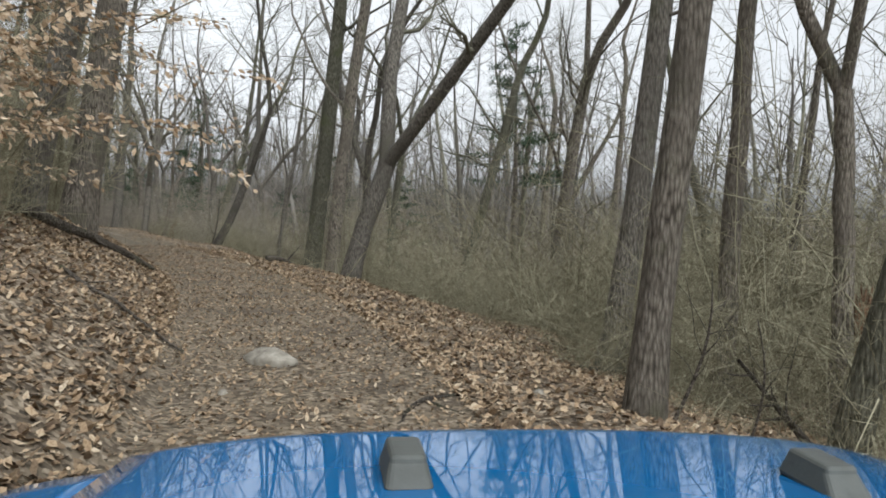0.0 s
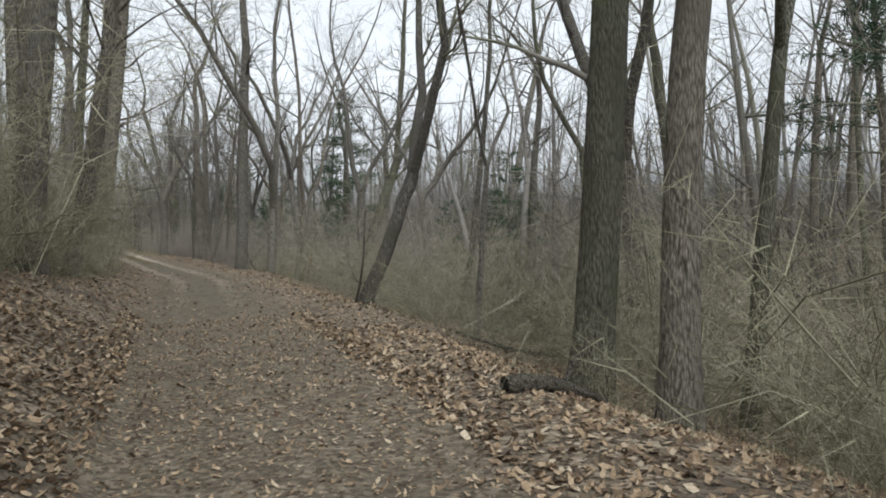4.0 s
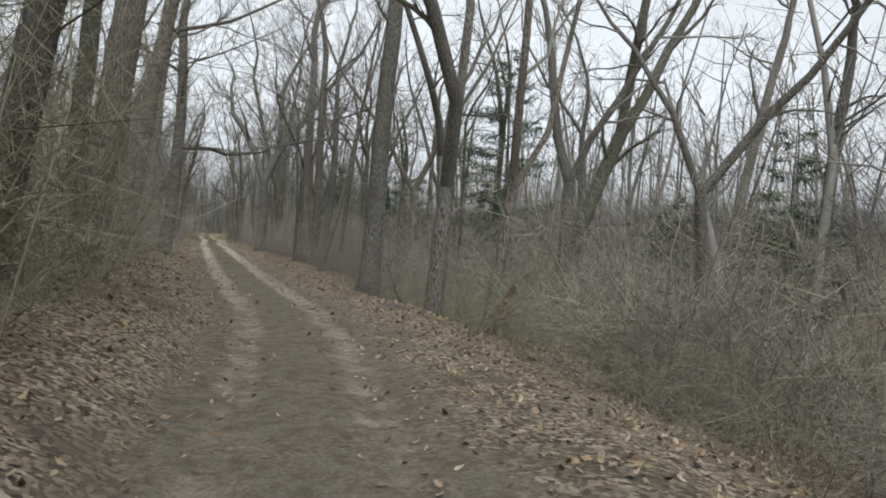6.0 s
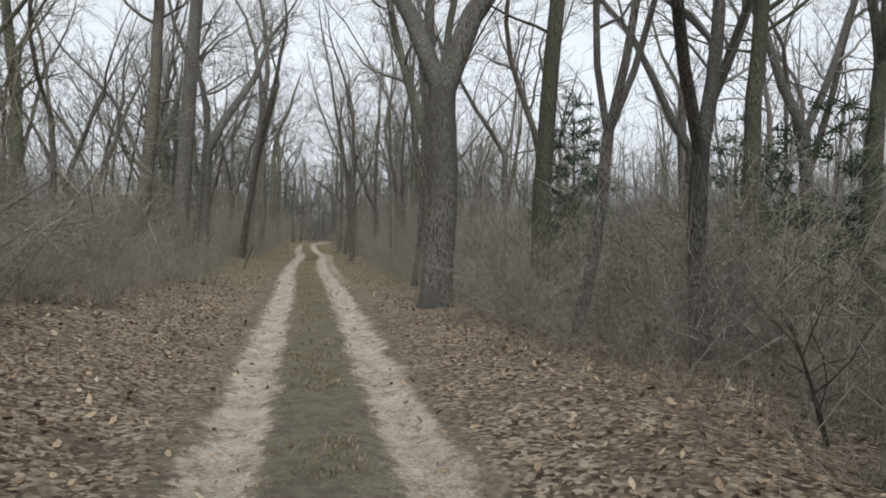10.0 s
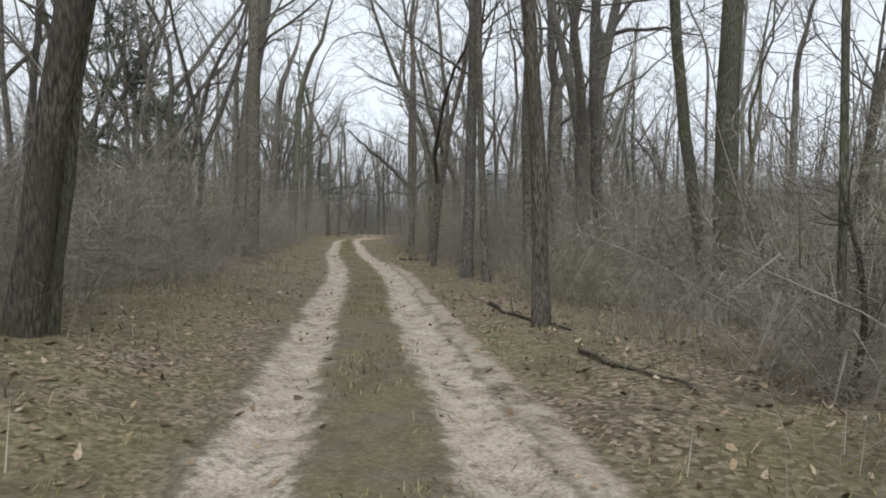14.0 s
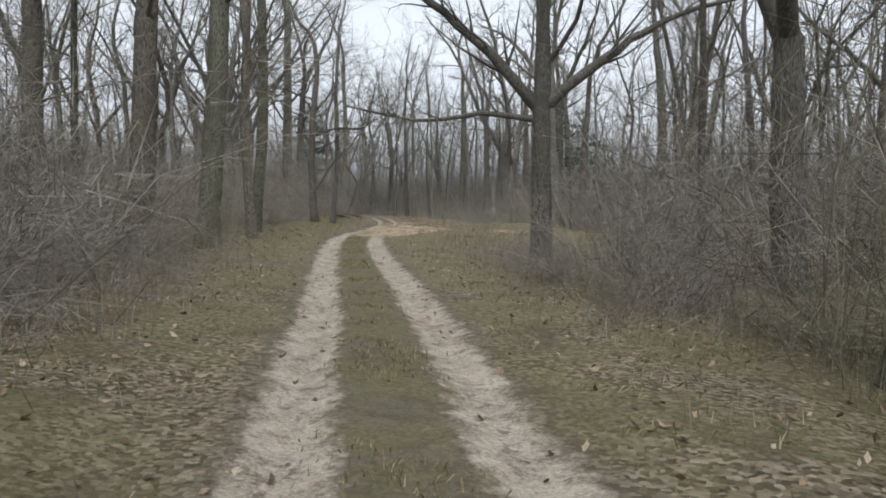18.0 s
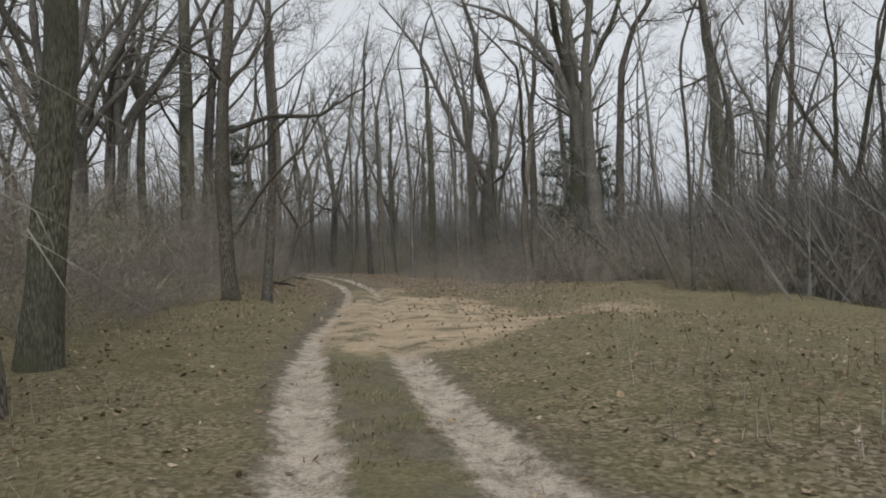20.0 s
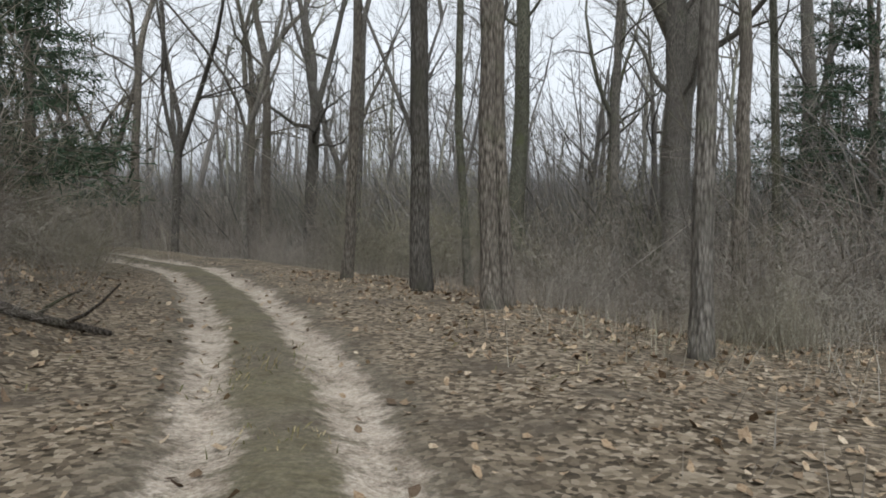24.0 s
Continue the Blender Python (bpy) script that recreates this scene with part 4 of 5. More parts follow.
# ---- winter grass ----
def grass():
    rng = np.random.RandomState(41)
    n = 80000
    s = rng.uniform(56, 178, n)
    mid = rng.rand(n) < 0.3
    d = np.where(mid, rng.normal(0, 0.24, n), rng.choice([-1, 1], n) * rng.uniform(1.25, 6.5, n) * np.interp(s, [140, 150, 165, 178], [1, 2.2, 2.0, 1]))
    tuft = waves(s * 1.0, d * 1.0, 1.6, 9) + 0.6 * waves(s, d, 5.0, 8)
    bare = np.exp(-(((s - 158) / 7.0) ** 4 + ((d - 1.7) / 2.7) ** 4)) > 0.3
    keep = ~bare & (tuft > 0.1) & (~mid | (s < 163) | (rng.rand(n) < 0.35)) & (mid | (rng.rand(n) < np.interp(s, [70, 88, 150, 164, 178], [0, 1, 1, 0.9, 0])))
    s, d = s[keep], d[keep]
    n = len(s)
    xy = track_point(s, d)
    z = ground_height(xy[:, 0], xy[:, 1], s, d)
    a, ln = rng.uniform(0, 6.28, n), rng.uniform(0.04, 0.13, n) * np.where(np.abs(d) < 1, 0.6, 1.0)
    lean = rng.uniform(0.3, 1.3, n)
    way = np.stack([np.cos(a) * lean, np.sin(a) * lean, np.ones(n)], 1)
    way = way / np.linalg.norm(way, axis=1)[:, None] * ln[:, None]
    side = np.stack([-np.sin(a), np.cos(a), np.zeros(n)], 1) * 0.005
    base = np.concatenate([xy, z[:, None]], 1)
    v = np.stack([base - side, base + side, base + way * 0.6 + side * 0.8 + (0, 0, 0.01), base + way], 1).reshape(-1, 3)
    f = (np.arange(n)[:, None, None] * 4 + np.array([(0, 1, 2), (0, 2, 3)])[None]).reshape(-1, 3)
    tagged(mesh_object("grass", v, f, GRASS), "thin yellow-green winter grass along the track", "grass", kind="stuff")


grass()


def weeds():
    """Dry stems that stand low along the verges, thicker towards the brush."""
    rng = np.random.RandomState(51)
    n = 90000
    s = rng.uniform(4, 196, n)
    d = rng.choice([-1, 1], n) * (1.5 + 4.5 * rng.rand(n) ** 0.7)
    grown = np.interp(s, [4, 60, 84, 145, 150, 160, 168, 196], [0.12, 0.2, 0.75, 0.9, 0.1, 0.15, 0.6, 0.6])
    patchy = waves(s, d, 3.0, 12) + 0.7 * waves(s, d, 9.0, 13)
    bare = np.exp(-(((s - 158) / 7.5) ** 4 + ((d - 1.3) / 2.3) ** 4)) > 0.2
    keep = ~bare & (rng.rand(n) < grown * np.clip((np.abs(d) - 1.4) / 2.2, 0, 1)) & (patchy > -0.35)
    s, d = s[keep], d[keep]
    n = len(s)
    xy = track_point(s, d)
    base = np.concatenate([xy, ground_height(xy[:, 0], xy[:, 1], s, d)[:, None]], 1)
    tall = rng.uniform(0.1, 0.3, n) + 0.22 * rng.rand(n) ** 3 + 0.05 * np.abs(d)
    a, lean = rng.uniform(0, 6.28, n), rng.uniform(0.0, 0.8, n)
    way = np.stack([np.cos(a) * lean, np.sin(a) * lean, np.ones(n)], 1) * tall[:, None]
    side = np.stack([-np.sin(a), np.cos(a), np.zeros(n)], 1) * rng.uniform(0.0025, 0.0055, n)[:, None]
    v = np.stack([base - side, base + side, base + way], 1).reshape(-1, 3)
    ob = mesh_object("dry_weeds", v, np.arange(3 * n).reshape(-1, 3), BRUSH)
    tagged(ob, "low dry brown weed stems along the verges", "weeds", kind="stuff")


weeds()


# ---- pines ----
def pine(x, y, tall, low):
    rng = np.random.RandomState(int(abs(x * 13 + y * 7)))
    root = new("pine_tree")
    root.location = (x, y, height_at(x, y))
    tagged(root, "dark green pine with drooping needle boughs among bare trees", "pine tree", "pines")
    trunk = Wood()
    p = bent(rng, (0, 0, -0.1), (0, 0, 1), tall, 8, 0.015, 0.05)
    trunk.limb(p, 0.014 * tall * np.linspace(1, 0.1, 8), 8)
    boughs, quads, count = Wood(), [], 0
    h = low
    while h < tall * 0.97:
        for _ in range(rng.randint(4, 6)):
            a = rng.uniform(0, 6.28)
            ln = (tall - h) * 0.3 * rng.uniform(0.7, 1.2) + 0.5
            b = bent(rng, (np.interp(h, p[:, 2], p[:, 0]), np.interp(h, p[:, 2], p[:, 1]), h + rng.uniform(-0.2, 0.2)), (math.cos(a), math.sin(a), 0.12), ln, 5, 0.06, 0.0)
            boughs.limb(b, 0.02 * np.linspace(1, 0.3, 5) * (ln / 2), 4)
            for _ in range(int(46 * ln)):
                t = rng.uniform(0.25, 1.0) * 4
                i = min(int(t), 3)
                q = b[i] + (b[i + 1] - b[i]) * (t - i) + rng.normal(0, 0.07 * ln, 3) * (1, 1, 0.4)
                w = rng.normal(0, 1, 3) + (b[-1] - b[0]) / ln
                w /= np.linalg.norm(w)
                r = np.cross(w, rng.normal(0, 1, 3))
                r /= np.linalg.norm(r)
                n = rng.uniform(0.14, 0.28)
                quads.append((q - r * 0.012, q + r * 0.012, q + w * n + r * 0.016, q + w * n * 1.2 - (0, 0, 0.03), q + w * n - r * 0.016))
        h += rng.uniform(0.45, 0.8)
    trunk.build("trunk", BARK[0], root)
    tagged(boughs.build("bough_wood", TWIG, root), "thin bare bough wood", kind="stuff")
    v = np.array(quads).reshape(-1, 3)
    f = (np.arange(len(quads))[:, None, None] * 5 + np.array([(0, 1, 2), (0, 2, 4), (4, 2, 3)])[None]).reshape(-1, 3)
    mesh_object("needles", v, f, NEEDLES, root, "tufts of dark green needles")


pine(3.5, 34.0, 13.0, 5.0)
pine(-21.7, 63.5, 13.0, 2.5)
pine(-94.5, 161.8, 11.0, 2.0)
pine(-95.3, 169.9, 12.0, 3.0)
pine(-91.4, 107.4, 12.0, 1.5)
pine(-79.8, 95.9, 13.0, 1.5)
pine(-92.6, 166.8, 9.0, 1.0)
pine(-94.8, 168.5, 8.0, 0.8)
pine(-39.1, 77.7, 7.0, 0.6)
pine(-34.1, 82.0, 7.0, 0.8)
pine(-8.9, 54.4, 8.0, 1.0)
pine(-45.5, 101.4, 9.0, 1.5)
pine(-119.8, 155.0, 10.0, 2.0)
pine(-8.3, 14.5, 12.0, 4.5)
pine(-110.0, 146.1, 9.0, 1.2)
pine(-114.0, 150.6, 10.0, 1.5)
pine(-32.5, 71.0, 4.5, 0.5)
pine(-31.0, 69.5, 5.2, 0.8)
pine(-38.8, 75.6, 5.2, 0.8)
pine(-23.1, 65.0, 5.6, 0.8)
pine(-21.4, 60.3, 4.9, 0.6)
pine(-12.9, 58.3, 5.2, 0.8)
pine(-2.9, 51.9, 5.6, 0.8)


# ---- the beech sprays of last year's leaves over the bank ----
def beech(x, y, turn):
    rng = np.random.RandomState(77)
    root = new("beech_sapling")
    root.location = (x, y, height_at(x, y))
    tagged(root, "young beech that holds its dry tan leaves over the bank", "sapling")
    stem, leaf_pts = Wood(), []
    p = bent(rng, (0, 0, -0.1), (0.06, -0.05, 1), 3.6, 8, 0.04, 0.03)
    stem.limb(p, 0.05 * np.linspace(1, 0.25, 8), 7)
    for i in range(58):
        t = rng.uniform(0.12, 1.0) * 7
        k = min(int(t), 6)
        a = turn + rng.normal(0, 0.95)
        b = bent(rng, p[k] + (p[k + 1] - p[k]) * (t - k), (math.cos(a), math.sin(a), rng.uniform(-0.1, 0.3)), rng.uniform(1.6, 4.4), 6, 0.09, -0.03)
        branch = Wood()
        branch.limb(b, 0.009 * np.linspace(1, 0.3, 6), 4)
        branch.build("branch", BARK[1], root)
        for _ in range(84):
            u = rng.uniform(0.25, 1.0) * 5
            m = min(int(u), 4)
            leaf_pts.append((b[m] + (b[m + 1] - b[m]) * (u - m) + rng.normal(0, 0.05, 3), b[-1] - b[0]))
    stem.build("stem", BARK[1], root)
    vs = []
    for q, w in leaf_pts:
        w = w / np.linalg.norm(w) + rng.normal(0, 0.55, 3) + (0, 0, -0.5)
        w /= np.linalg.norm(w)
        r = np.cross(w, rng.normal(0, 1, 3))
        r /= np.linalg.norm(r)
        n = np.cross(w, r)
        ln = rng.uniform(0.07, 0.13)
        vs.append((q, q + w * ln * 0.4 + r * ln * 0.24 + n * 0.008, q + w * ln * 0.75 + r * ln * 0.16, q + w * ln - n * 0.012, q + w * ln * 0.75 - r * ln * 0.16, q + w * ln * 0.4 - r * ln * 0.24 + n * 0.008))
    v = np.array(vs).reshape(-1, 3)
    f = (np.arange(len(vs))[:, None, None] * 6 + np.array([(0, 1, 5), (1, 2, 5), (2, 4, 5), (2, 3, 4)])[None]).reshape(-1, 3)
    mesh_object("dry_leaves", v, f, BEECH, root, "dry tan leaves")


beech(-6.6, 8.6, 0.05)


# ---- fallen wood ----
def fallen(name, label, a, b, r, bend=0.12, stubs=3, seed=1):
    """A branch or log that lies along the ground from a to b."""
    rng = np.random.RandomState(seed)
    n = 9
    u = np.linspace(0, 1, n)
    xy = np.array(a)[None] * (1 - u)[:, None] + np.array(b)[None] * u[:, None]
    side = np.array([b[1] - a[1], a[0] - b[0]]) / math.hypot(b[0] - a[0], b[1] - a[1])
    xy = xy + side[None] * (bend * np.sin(u * 3.1 * rng.uniform(1, 2)) + rng.normal(0, 0.03, n))[:, None]
    z = ground_height(xy[:, 0], xy[:, 1]) + r * np.linspace(0.85, 0.6, n)
    z[1:-1] += np.abs(rng.normal(0, 0.02, n - 2))
    p = np.concatenate([xy, z[:, None]], 1)
    w = Wood()
    w.limb(p, r * np.linspace(1, 0.45, n) * rng.uniform(0.92, 1.08, n), 8)
    for _ in range(stubs):
        i = rng.randint(2, n - 1)
        q = bent(rng, p[i], side_way(rng, p[i] - p[i - 1], 0.8) + (0, 0, 0.4), rng.uniform(0.25, 0.9), 4, 0.12, 0.03)
        w.limb(q, r * 0.35 * np.linspace(1, 0.3, 4), 5)
    root = w.build(name, LOG)
    tagged(root, label, name.replace("_", " "))


fallen("fallen_log", "dark fallen log lying on the leafy bank", (-6.1, 9.9), (-5.0, 12.4), 0.10, 0.08, 2, 2)
fallen("fallen_branch", "thin broken branch lying on dead leaves", (-4.1, 7.6), (-2.6, 7.1), 0.025, 0.08, 2, 3)
fallen("mossy_log", "short mossy log at the edge of the track", (-4.9, 19.8), (-4.0, 20.7), 0.09, 0.05, 1, 4)
fallen("fallen_branch", "long crooked fallen branch under the leaning tree", (-6.6, 26.4), (-3.6, 28.6), 0.045, 0.2, 4, 5)
fallen("fallen_branch", "broken branch tangled in brush", (-1.2, 18.9), (0.6, 20.2), 0.04, 0.2, 5, 6)
fallen("fallen_log", "dark rotten log on the leafy bank", (-32.6, 47.6), (-29.0, 46.2), 0.07, 0.1, 2, 7)
fallen("fallen_branch", "bare stick lying on dead leaves", (-31.9, 50.6), (-31.0, 49.4), 0.03, 0.05, 1, 8)
fallen("fallen_log", "broken log lying in the brush", (-56.2, 90.4), (-54.0, 92.4), 0.07, 0.1, 3, 9)
fallen("fallen_log", "short dark log on the grass", (-64.6, 83.9), (-63.6, 84.2), 0.1, 0.03, 1, 10)
fallen("fallen_branch", "thin fallen branch along the verge", (-54.3, 84.6), (-51.9, 81.9), 0.03, 0.12, 3, 11)
fallen("fallen_branch", "thin fallen branch in dead leaves", (-51.4, 80.9), (-50.0, 79.8), 0.025, 0.1, 2, 12)
fallen("fallen_log", "grey log on the leafy bank beside brush", (-104.5, 142.6), (-102.9, 143.3), 0.07, 0.08, 3, 13)
fallen("fallen_branch", "dark branch on the leafy verge", (-97.0, 132.8), (-97.0, 134.5), 0.05, 0.12, 3, 14)
fallen("fallen_branch", "dry branch in the brush at the verge", (-64.3, 96.5), (-63.2, 96.0), 0.04, 0.1, 4, 15)
fallen("fallen_branch", "crooked fallen branch at the foot of trees", (1.9, 9.6), (3.9, 11.0), 0.03, 0.15, 4, 16)
fallen("fallen_branch", "stick across a sandy rut", (-68.9, 97.7), (-68.5, 98.0), 0.012, 0.02, 0, 17)


def sapling(name, label, at, rise, r, wood=LOG):
    """A thin bent stem with a few twigs, or the stump of one."""
    rng = np.random.RandomState(int(abs(at[0] * 31 + at[1] * 17)))
    base = np.array((at[0], at[1], height_at(*at) - 0.04))
    u = np.linspace(0, 1, 8)[:, None]
    side = rng.normal(0, 0.06, 3) * np.linalg.norm(rise)
    p = base + np.array(rise)[None] * u + side[None] * np.sin(3.14 * u)
    w = Wood()
    w.limb(p, r * np.linspace(1.15, 0.4 if rise[2] > 0.5 and r < 0.06 else 0.8, 8), 7)
    if wood is ROTTEN:
        for a in range(6):
            q = p[-1] + r * 0.6 * np.array((math.cos(a), math.sin(a), -0.3))
            w.spike(q, q + (rng.normal(0, 0.05), rng.normal(0, 0.05), rng.uniform(0.1, 0.35)), r * 0.3)
    root = w.build(name, wood)
    if rise[2] > 0.5 and r < 0.06:
        for _ in range(7):
            i = rng.randint(2, 7)
            b = bent(rng, p[i], side_way(rng, p[i + 1] - p[i], rng.uniform(0.5, 1.1)), rng.uniform(0.3, 0.9), 5, 0.18, 0.04)
            twig = Wood()
            twig.limb(b, r * 0.35 * np.linspace(1, 0.25, 5), 4)
            twig.build("twig", LOG, root)
    tagged(root, label, name.replace("_", " "))


sapling("bare_sapling", "thin bare bent sapling in the brush", (-12.93, 43.27), (0.66, 0.30, 3.13), 0.020)
sapling("bare_sapling", "thin bare bent sapling in the brush", (-22.56, 48.86), (1.92, 0.91, 2.10), 0.026)
sapling("bare_sapling", "thin bare bent sapling in the brush", (-31.13, 58.35), (-0.26, -0.11, 0.94), 0.020)
sapling("stump", "short dark broken stump at the edge of the brush", (-33.49, 63.42), (-0.06, -0.02, 0.47), 0.050)
sapling("bare_sapling", "thin bare bent sapling in the brush", (-49.01, 80.70), (-0.09, 0.01, 1.71), 0.032)
sapling("bare_sapling", "thin bare bent sapling in the brush", (-59.59, 94.72), (0.05, 0.09, 1.08), 0.020)
sapling("bare_sapling", "thin bare bent sapling in the brush", (-59.40, 95.26), (0.31, 0.25, 0.79), 0.020)
sapling("stump", "short dark broken stump at the edge of the brush", (-67.12, 100.57), (-0.00, 0.01, 0.17), 0.030)
sapling("bare_sapling", "thin bare bent sapling in the brush", (-64.46, 98.91), (-0.09, 0.02, 1.04), 0.030)
sapling("bare_sapling", "thin bare bent sapling in the brush", (-51.62, 73.75), (0.35, 0.25, 1.02), 0.022)
sapling("bare_sapling", "thin bare bent sapling in the brush", (-65.26, 87.93), (0.17, 0.13, 0.56), 0.050)
sapling("stump", "short dark broken stump at the edge of the brush", (-95.6, 142.9), (0.00, 0.02, 0.41), 0.030)
sapling("bare_sapling", "thin bare bent sapling in the brush", (-9.18, 28.25), (0.26, 0.13, 2.01), 0.030)
sapling("bare_sapling", "thin dark forked sapling rising from dead leaves", (2.0, 5.9), (0.28, 0.05, 1.3), 0.016)
sapling("bare_sapling", "thin straight sapling rising from dead leaves", (2.35, 5.25), (0.02, 0.0, 1.0), 0.011)
sapling("mossy_branch", "mossy branch propped up in the brush", (3.7, 6.8), (-0.75, 0.1, 0.85), 0.042)
sapling("rotten_stump", "broken rotten reddish-brown tree stump in the brush", (5.2, 8.9), (0.12, 0.0, 1.7), 0.15, ROTTEN)
sapling("broken_stump", "splintered leaning broken stump with pale wood", (-15.7, 40.6), (0.4, 0.16, 0.95), 0.08, ROTTEN)
sapling("broken_stump", "short splintered broken stump with pale wood", (-15.3, 40.5), (-0.08, 0.0, 0.5), 0.07, ROTTEN)
sapling("bare_sapling", "thin bare bent sapling at the edge of the leaves", (-17.7, 40.7), (-0.36, -0.14, 0.9), 0.014)


def stone(x, y, size, label, seed):
    rng = np.random.RandomState(seed)
    bm = bmesh.new()
    bmesh.ops.create_icosphere(bm, subdivisions=3, radius=1)
    for v in bm.verts:
        k = 1 + 0.34 * noise.noise(v.co * 1.3 + Vector((seed, 0, 0))) + 0.12 * noise.noise(v.co * 3.1)
        v.co = Vector((v.co.x * size[0], v.co.y * size[1], v.co.z * size[2])) * k
    me = bpy.data.meshes.new("stone")
    bm.to_mesh(me)
    bm.free()
    me.polygons.foreach_set("use_smooth", np.ones(len(me.polygons), bool))
    me.materials.append(STONE)
    ob = new("stone", me)
    ob.location = (x, y, height_at(x, y) + size[2] * 0.1)
    ob.rotation_euler = (0, 0, rng.uniform(0, 6))
    tagged(ob, label, "stone")


def stone_material():
    k = Mat("pale_stone", 0.85, 0.3)
    c = k.ramp(k.noise(7, 6, 0.65), (0.3, (0.13, 0.115, 0.09)), (0.5, (0.27, 0.245, 0.20)), (0.7, (0.40, 0.37, 0.31)))
    return k.color(c).bump(k.noise(25, 5, 0.7), 0.5, 0.02).m


STONE = stone_material()
stone(-1.66, 6.95, (0.28, 0.17, 0.12), "pale half-buried stone in the dirt track", 4)
stone(-1.75, 5.75, (0.045, 0.04, 0.03), "small pale pebble on the dirt track", 5)
stone(0.9, 6.1, (0.05, 0.04, 0.03), "small pale pebble in the leaves", 6)
stone(-58.3, 83.8, (0.09, 0.06, 0.05), "small pale stone in the grass", 7)


def roots(x, y, turn):
    """Bare roots that cross the track."""
    rng = np.random.RandomState(5)
    w = Wood()
    z0 = height_at(x, y)
    for i in range(4):
        a = turn + rng.normal(0, 1.1)
        p = bent(rng, (x, y, z0 + 0.03), (math.cos(a), math.sin(a), 0.0), rng.uniform(0.5, 1.1), 7, 0.14, 0.0)
        p[:, 2] = [height_at(q[0], q[1]) + 0.012 - 0.006 * k for k, q in enumerate(p)]
        w.limb(p, 0.022 * np.linspace(1, 0.4, 7), 6)
    tagged(w.build("tree_root", LOG), "bare grey tree roots worn out of the track", "root")


roots(-0.1, 5.75, 0.4)


# ---- the blue off-road car that stands at the start ----
def car_paint():
    k = Mat("blue_car_paint", 0.16, 0.3)
    k.b.inputs["Coat Weight"].default_value = 0.55
    k.b.inputs["Coat Roughness"].default_value = 0.02
    dust = k.range(k.noise(3, 5, 0.65), 0.45, 0.75)
    k.rough(k.math("ADD", k.math("MULTIPLY", dust, 0.06), 0.02))
    return k.color(k.mix(k.math("MULTIPLY", dust, 0.12), (0.004, 0.125, 0.33), (0.14, 0.19, 0.23))).m


def plain(name, col, rough, metal=0.0):
    k = Mat(name, rough, 0.4)
    k.b.inputs["Metallic"].default_value = metal
    c = k.mix(k.range(k.noise(14, 4), 0.4, 0.7), col, tuple(0.75 * v for v in col))
    return k.color(c).bump(k.noise(90, 3), 0.15, 0.004).m


PAINT, PLASTIC, RUBBER, STEEL = car_paint(), plain("grey_plastic", (0.09, 0.095, 0.085), 0.6), plain("black_rubber", (0.02, 0.02, 0.02), 0.8), plain("dull_steel", (0.35, 0.35, 0.36), 0.45, 0.9)


def box(bm, x0, x1, y0, y1, z0, z1, bevel=0.0):
    got = bmesh.ops.create_cube(bm, size=1)["verts"]
    for v in got:
        v.co = Vector(((x0 + x1) / 2 + v.co.x * (x1 - x0), (y0 + y1) / 2 + v.co.y * (y1 - y0), (z0 + z1) / 2 + v.co.z * (z1 - z0)))
    if bevel:
        bmesh.ops.bevel(bm, geom=list({e for v in got for e in v.link_edges}), offset=bevel, segments=3, profile=0.5, affect="EDGES")


def sheet(bm, xs, ys, rise, thick):
    """A curved panel of some thickness over a grid of xs and ys."""
    top = [[bm.verts.new((*rise(x, y)[:2], rise(x, y)[2])) for x in xs] for y in ys]
    low = [[bm.verts.new((v.co.x, v.co.y, v.co.z - thick)) for v in row] for row in top]
    for j in range(len(ys) - 1):
        for i in range(len(xs) - 1):
            bm.faces.new((top[j][i], top[j][i + 1], top[j + 1][i + 1], top[j + 1][i]))
            bm.faces.new((low[j][i], low[j + 1][i], low[j + 1][i + 1], low[j][i + 1]))
    for j in range(len(ys) - 1):
        bm.faces.new((top[j][0], top[j + 1][0], low[j + 1][0], low[j][0]))
        bm.faces.new((top[j][-1], low[j][-1], low[j + 1][-1], top[j + 1][-1]))
    for i in range(len(xs) - 1):
        bm.faces.new((top[0][i], low[0][i], low[0][i + 1], top[0][i + 1]))
        bm.faces.new((top[-1][i], top[-1][i + 1], low[-1][i + 1], low[-1][i]))


def hood_rise(x, y):
    """The hood's skin: crowned across, sloping forward, rolled over its front edge. x is -1 to 1 across, y metres forward."""
    half = 0.97 - 0.10 * (y - 0.45) / 1.3
    z = 1.135 - 0.075 * (y - 0.45) - 0.024 * x * x - 0.03 * abs(x) ** 5 - 0.10 * max(0.0, (y - 1.62) / 0.15) ** 2
    return (x * half, y - 0.05 * x * x * max(0, y - 1.2), z)


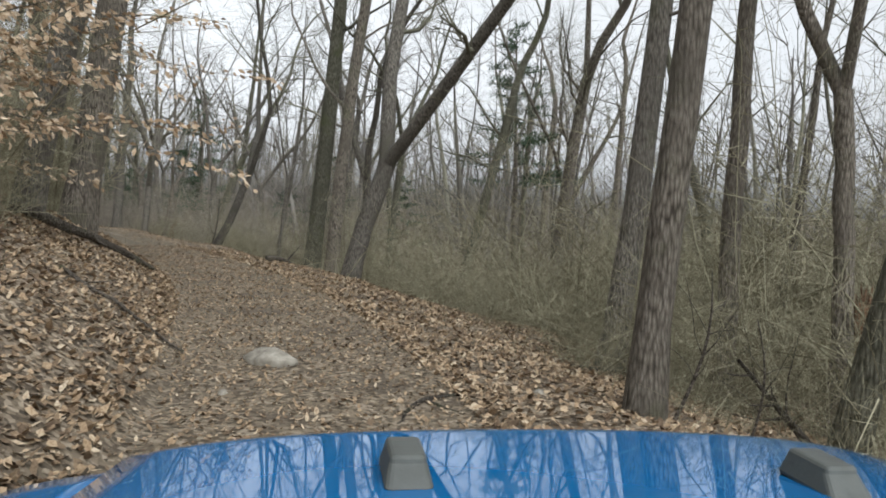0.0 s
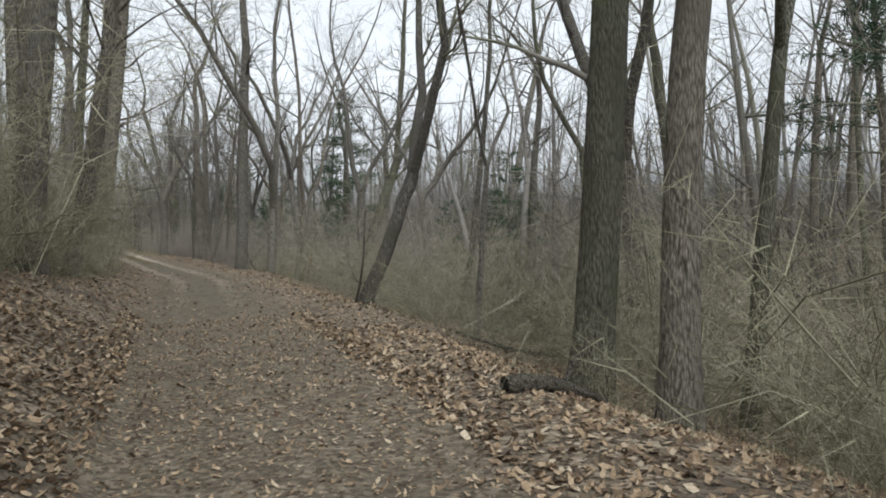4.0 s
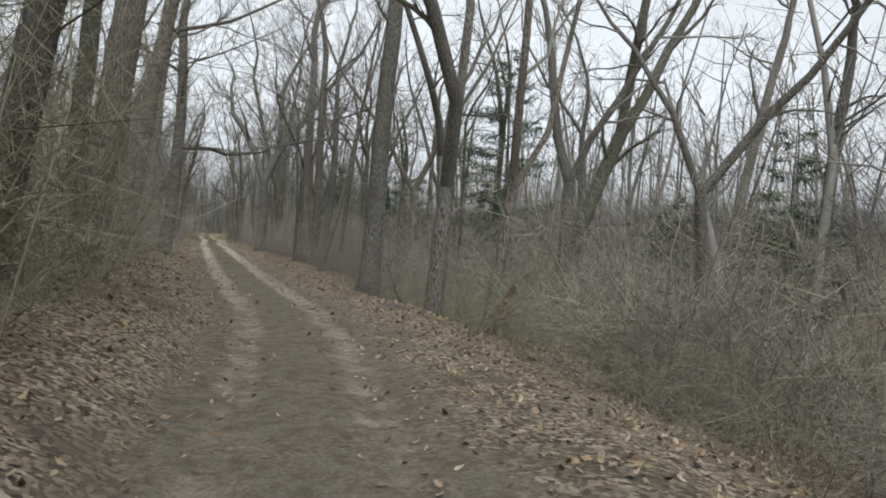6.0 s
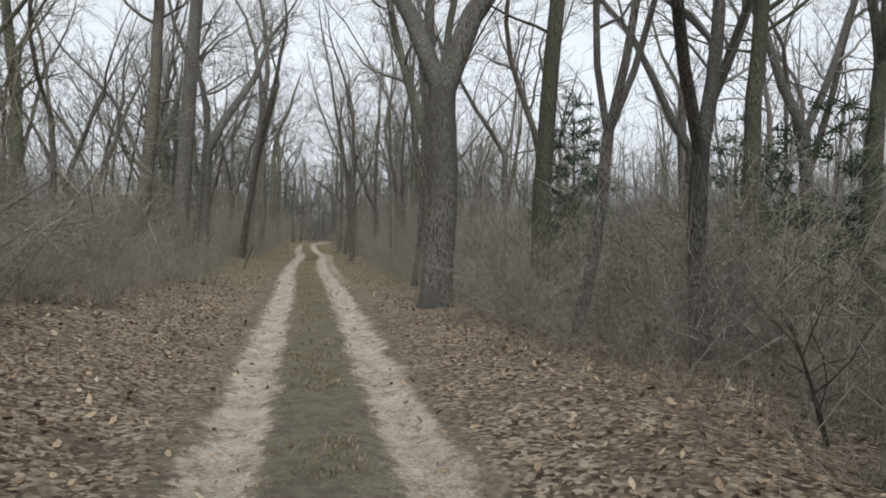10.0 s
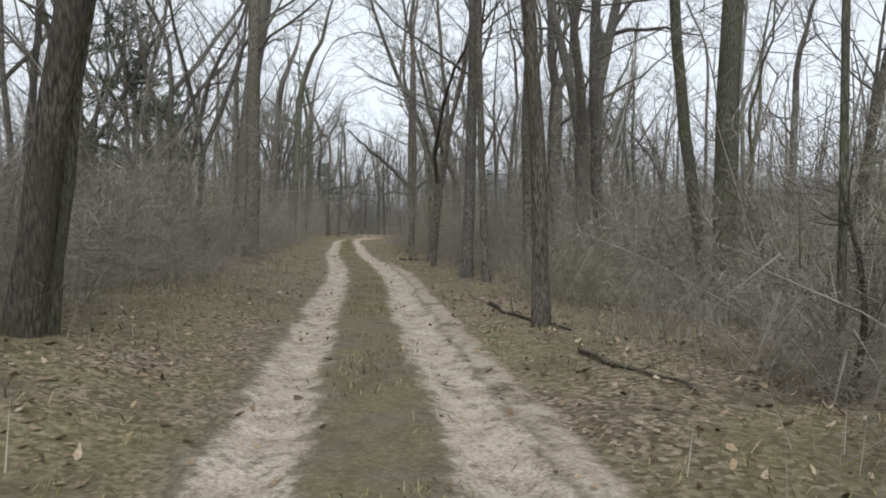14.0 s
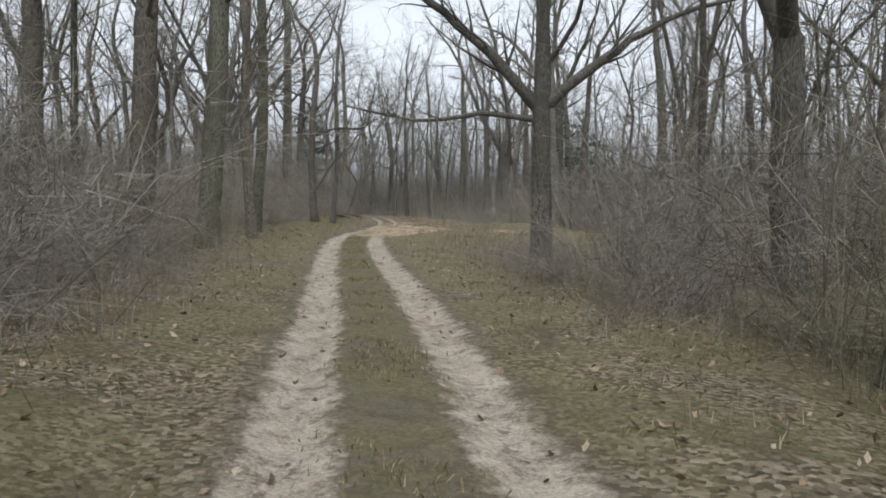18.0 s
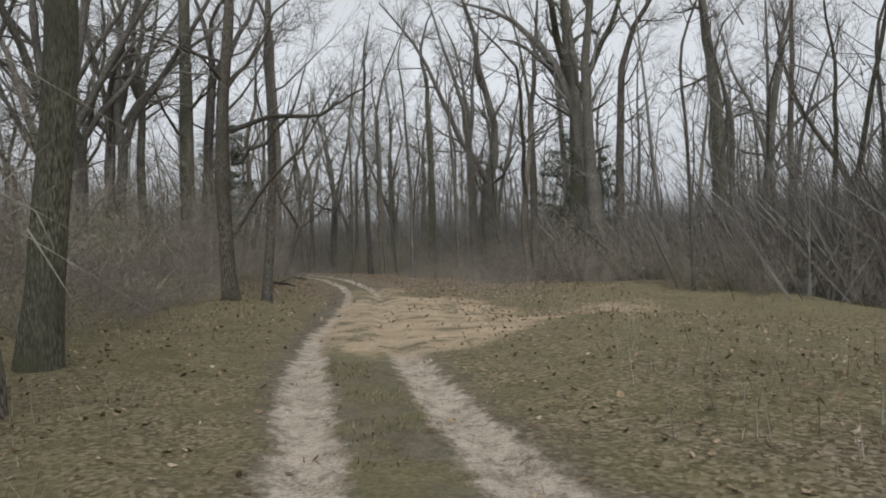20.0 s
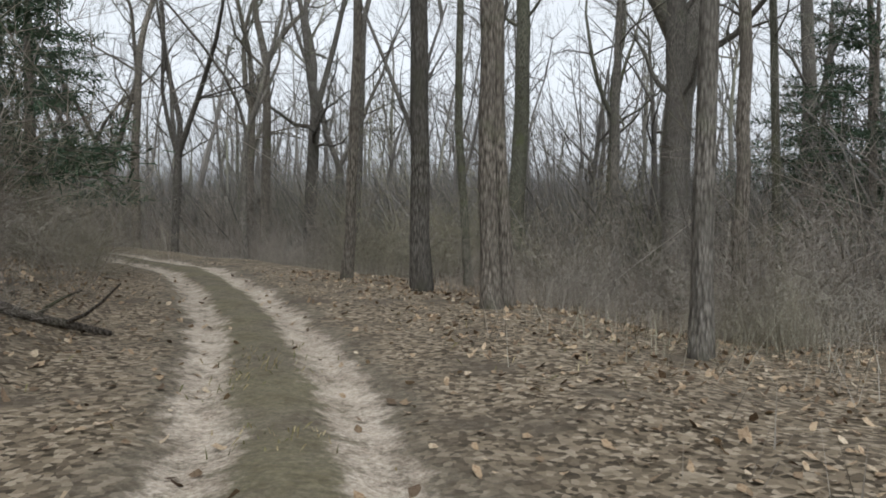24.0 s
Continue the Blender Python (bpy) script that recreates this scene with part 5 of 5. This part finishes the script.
def off_road_car():
    root = new("off_road_car")
    tagged(root, "blue off-road car with a broad glossy hood on the track", "car")
    bm = bmesh.new()
    sheet(bm, np.linspace(-1, 1, 25), np.concatenate([np.linspace(0.42, 1.6, 16), np.linspace(1.63, 1.78, 8)]), hood_rise, 0.03)
    hood = part("hood", bm, PAINT, root, "glossy blue hood")
    hood.data.polygons.foreach_set("use_smooth", np.ones(len(hood.data.polygons), bool))
    for side in (-1, 1):
        bm = bmesh.new()

        def skin(x, y, side=side):
            inner = 0.98 - 0.10 * (y - 0.45) / 1.3
            out = inner + x * (1.22 - inner)
            return (side * out, y - 0.1 * x * max(0, y - 1.2), 1.06 - 0.062 * (y - 0.45) - 0.035 * x - 0.10 * x ** 4 - 0.22 * max(0.0, (y - 1.5) / 0.2) ** 2)
        sheet(bm, np.linspace(0, 1, 10), np.linspace(0.42, 1.7, 16), skin, 0.05)
        bmesh.ops.recalc_face_normals(bm, faces=bm.faces)
        fender = part("fender", bm, PAINT, root, "dusty blue fender")
        fender.data.polygons.foreach_set("use_smooth", np.ones(len(fender.data.polygons), bool))
    bm = bmesh.new()
    box(bm, -0.62, 0.62, 0.5, 1.66, 0.5, 0.94, 0.03)
    part("engine_bay", bm, RUBBER, root)
    bm = bmesh.new()
    box(bm, -0.60, 0.60, 1.665, 1.72, 0.55, 0.98, 0.02)
    part("grille_panel", bm, PAINT, root)
    bm = bmesh.new()
    box(bm, -0.85, 0.85, 1.73, 1.87, 0.46, 0.60, 0.03)
    part("bumper", bm, RUBBER, root)
    bm = bmesh.new()
    box(bm, -0.78, 0.78, -2.0, 0.42, 0.46, 0.92, 0.05)
    part("body_tub", bm, PAINT, root)
    # rubber rests on the hood
    for x, y in ((-0.325, 1.29), (0.45, 1.22)):
        bm = bmesh.new()
        z = hood_rise(x / 0.8, y)[2]
        box(bm, x - 0.042, x + 0.042, y - 0.09, y + 0.07, z - 0.004, z + 0.055, 0.013)
        for v in bm.verts:
            if v.co.z > z + 0.02:
                v.co.y += -0.012 if v.co.y > y else 0.03
                v.co.x = x + (v.co.x - x) * 0.8
        rest = part("hood_rest", bm, PLASTIC, root, "grey-green plastic hood rest")
        bm = bmesh.new()
        box(bm, x - 0.02, x + 0.02, y - 0.074, y - 0.055, z + 0.004, z + 0.02, 0.003)
        part("slot", bm, RUBBER, rest)
    for x in (-0.76, 0.76):
        for y in (1.12, -1.35):
            bm = bmesh.new()
            bmesh.ops.create_cone(bm, cap_ends=True, segments=36, radius1=0.40, radius2=0.40, depth=0.24, matrix=Matrix.Translation((x, y, 0.40)) @ Matrix.Rotation(math.pi / 2, 4, "Y"))
            bmesh.ops.bevel(bm, geom=[e for e in bm.edges if abs(e.verts[0].co.x - e.verts[1].co.x) < 1e-5 and e.calc_length() < 0.2], offset=0.03, segments=3, affect="EDGES")
            wheel = part("wheel", bm, RUBBER, root, "black tyre")
            bm = bmesh.new()
            bmesh.ops.create_cone(bm, cap_ends=True, segments=28, radius1=0.22, radius2=0.2, depth=0.25, matrix=Matrix.Translation((x + math.copysign(0.004, x), y, 0.40)) @ Matrix.Rotation(math.copysign(math.pi / 2, x), 4, "Y"))
            part("rim", bm, STEEL, wheel)
    root.matrix_basis = pose(0.46, 0.03, height_at(0.3, 0.5) - 0.01, 0, 0.6, 9)


off_road_car()
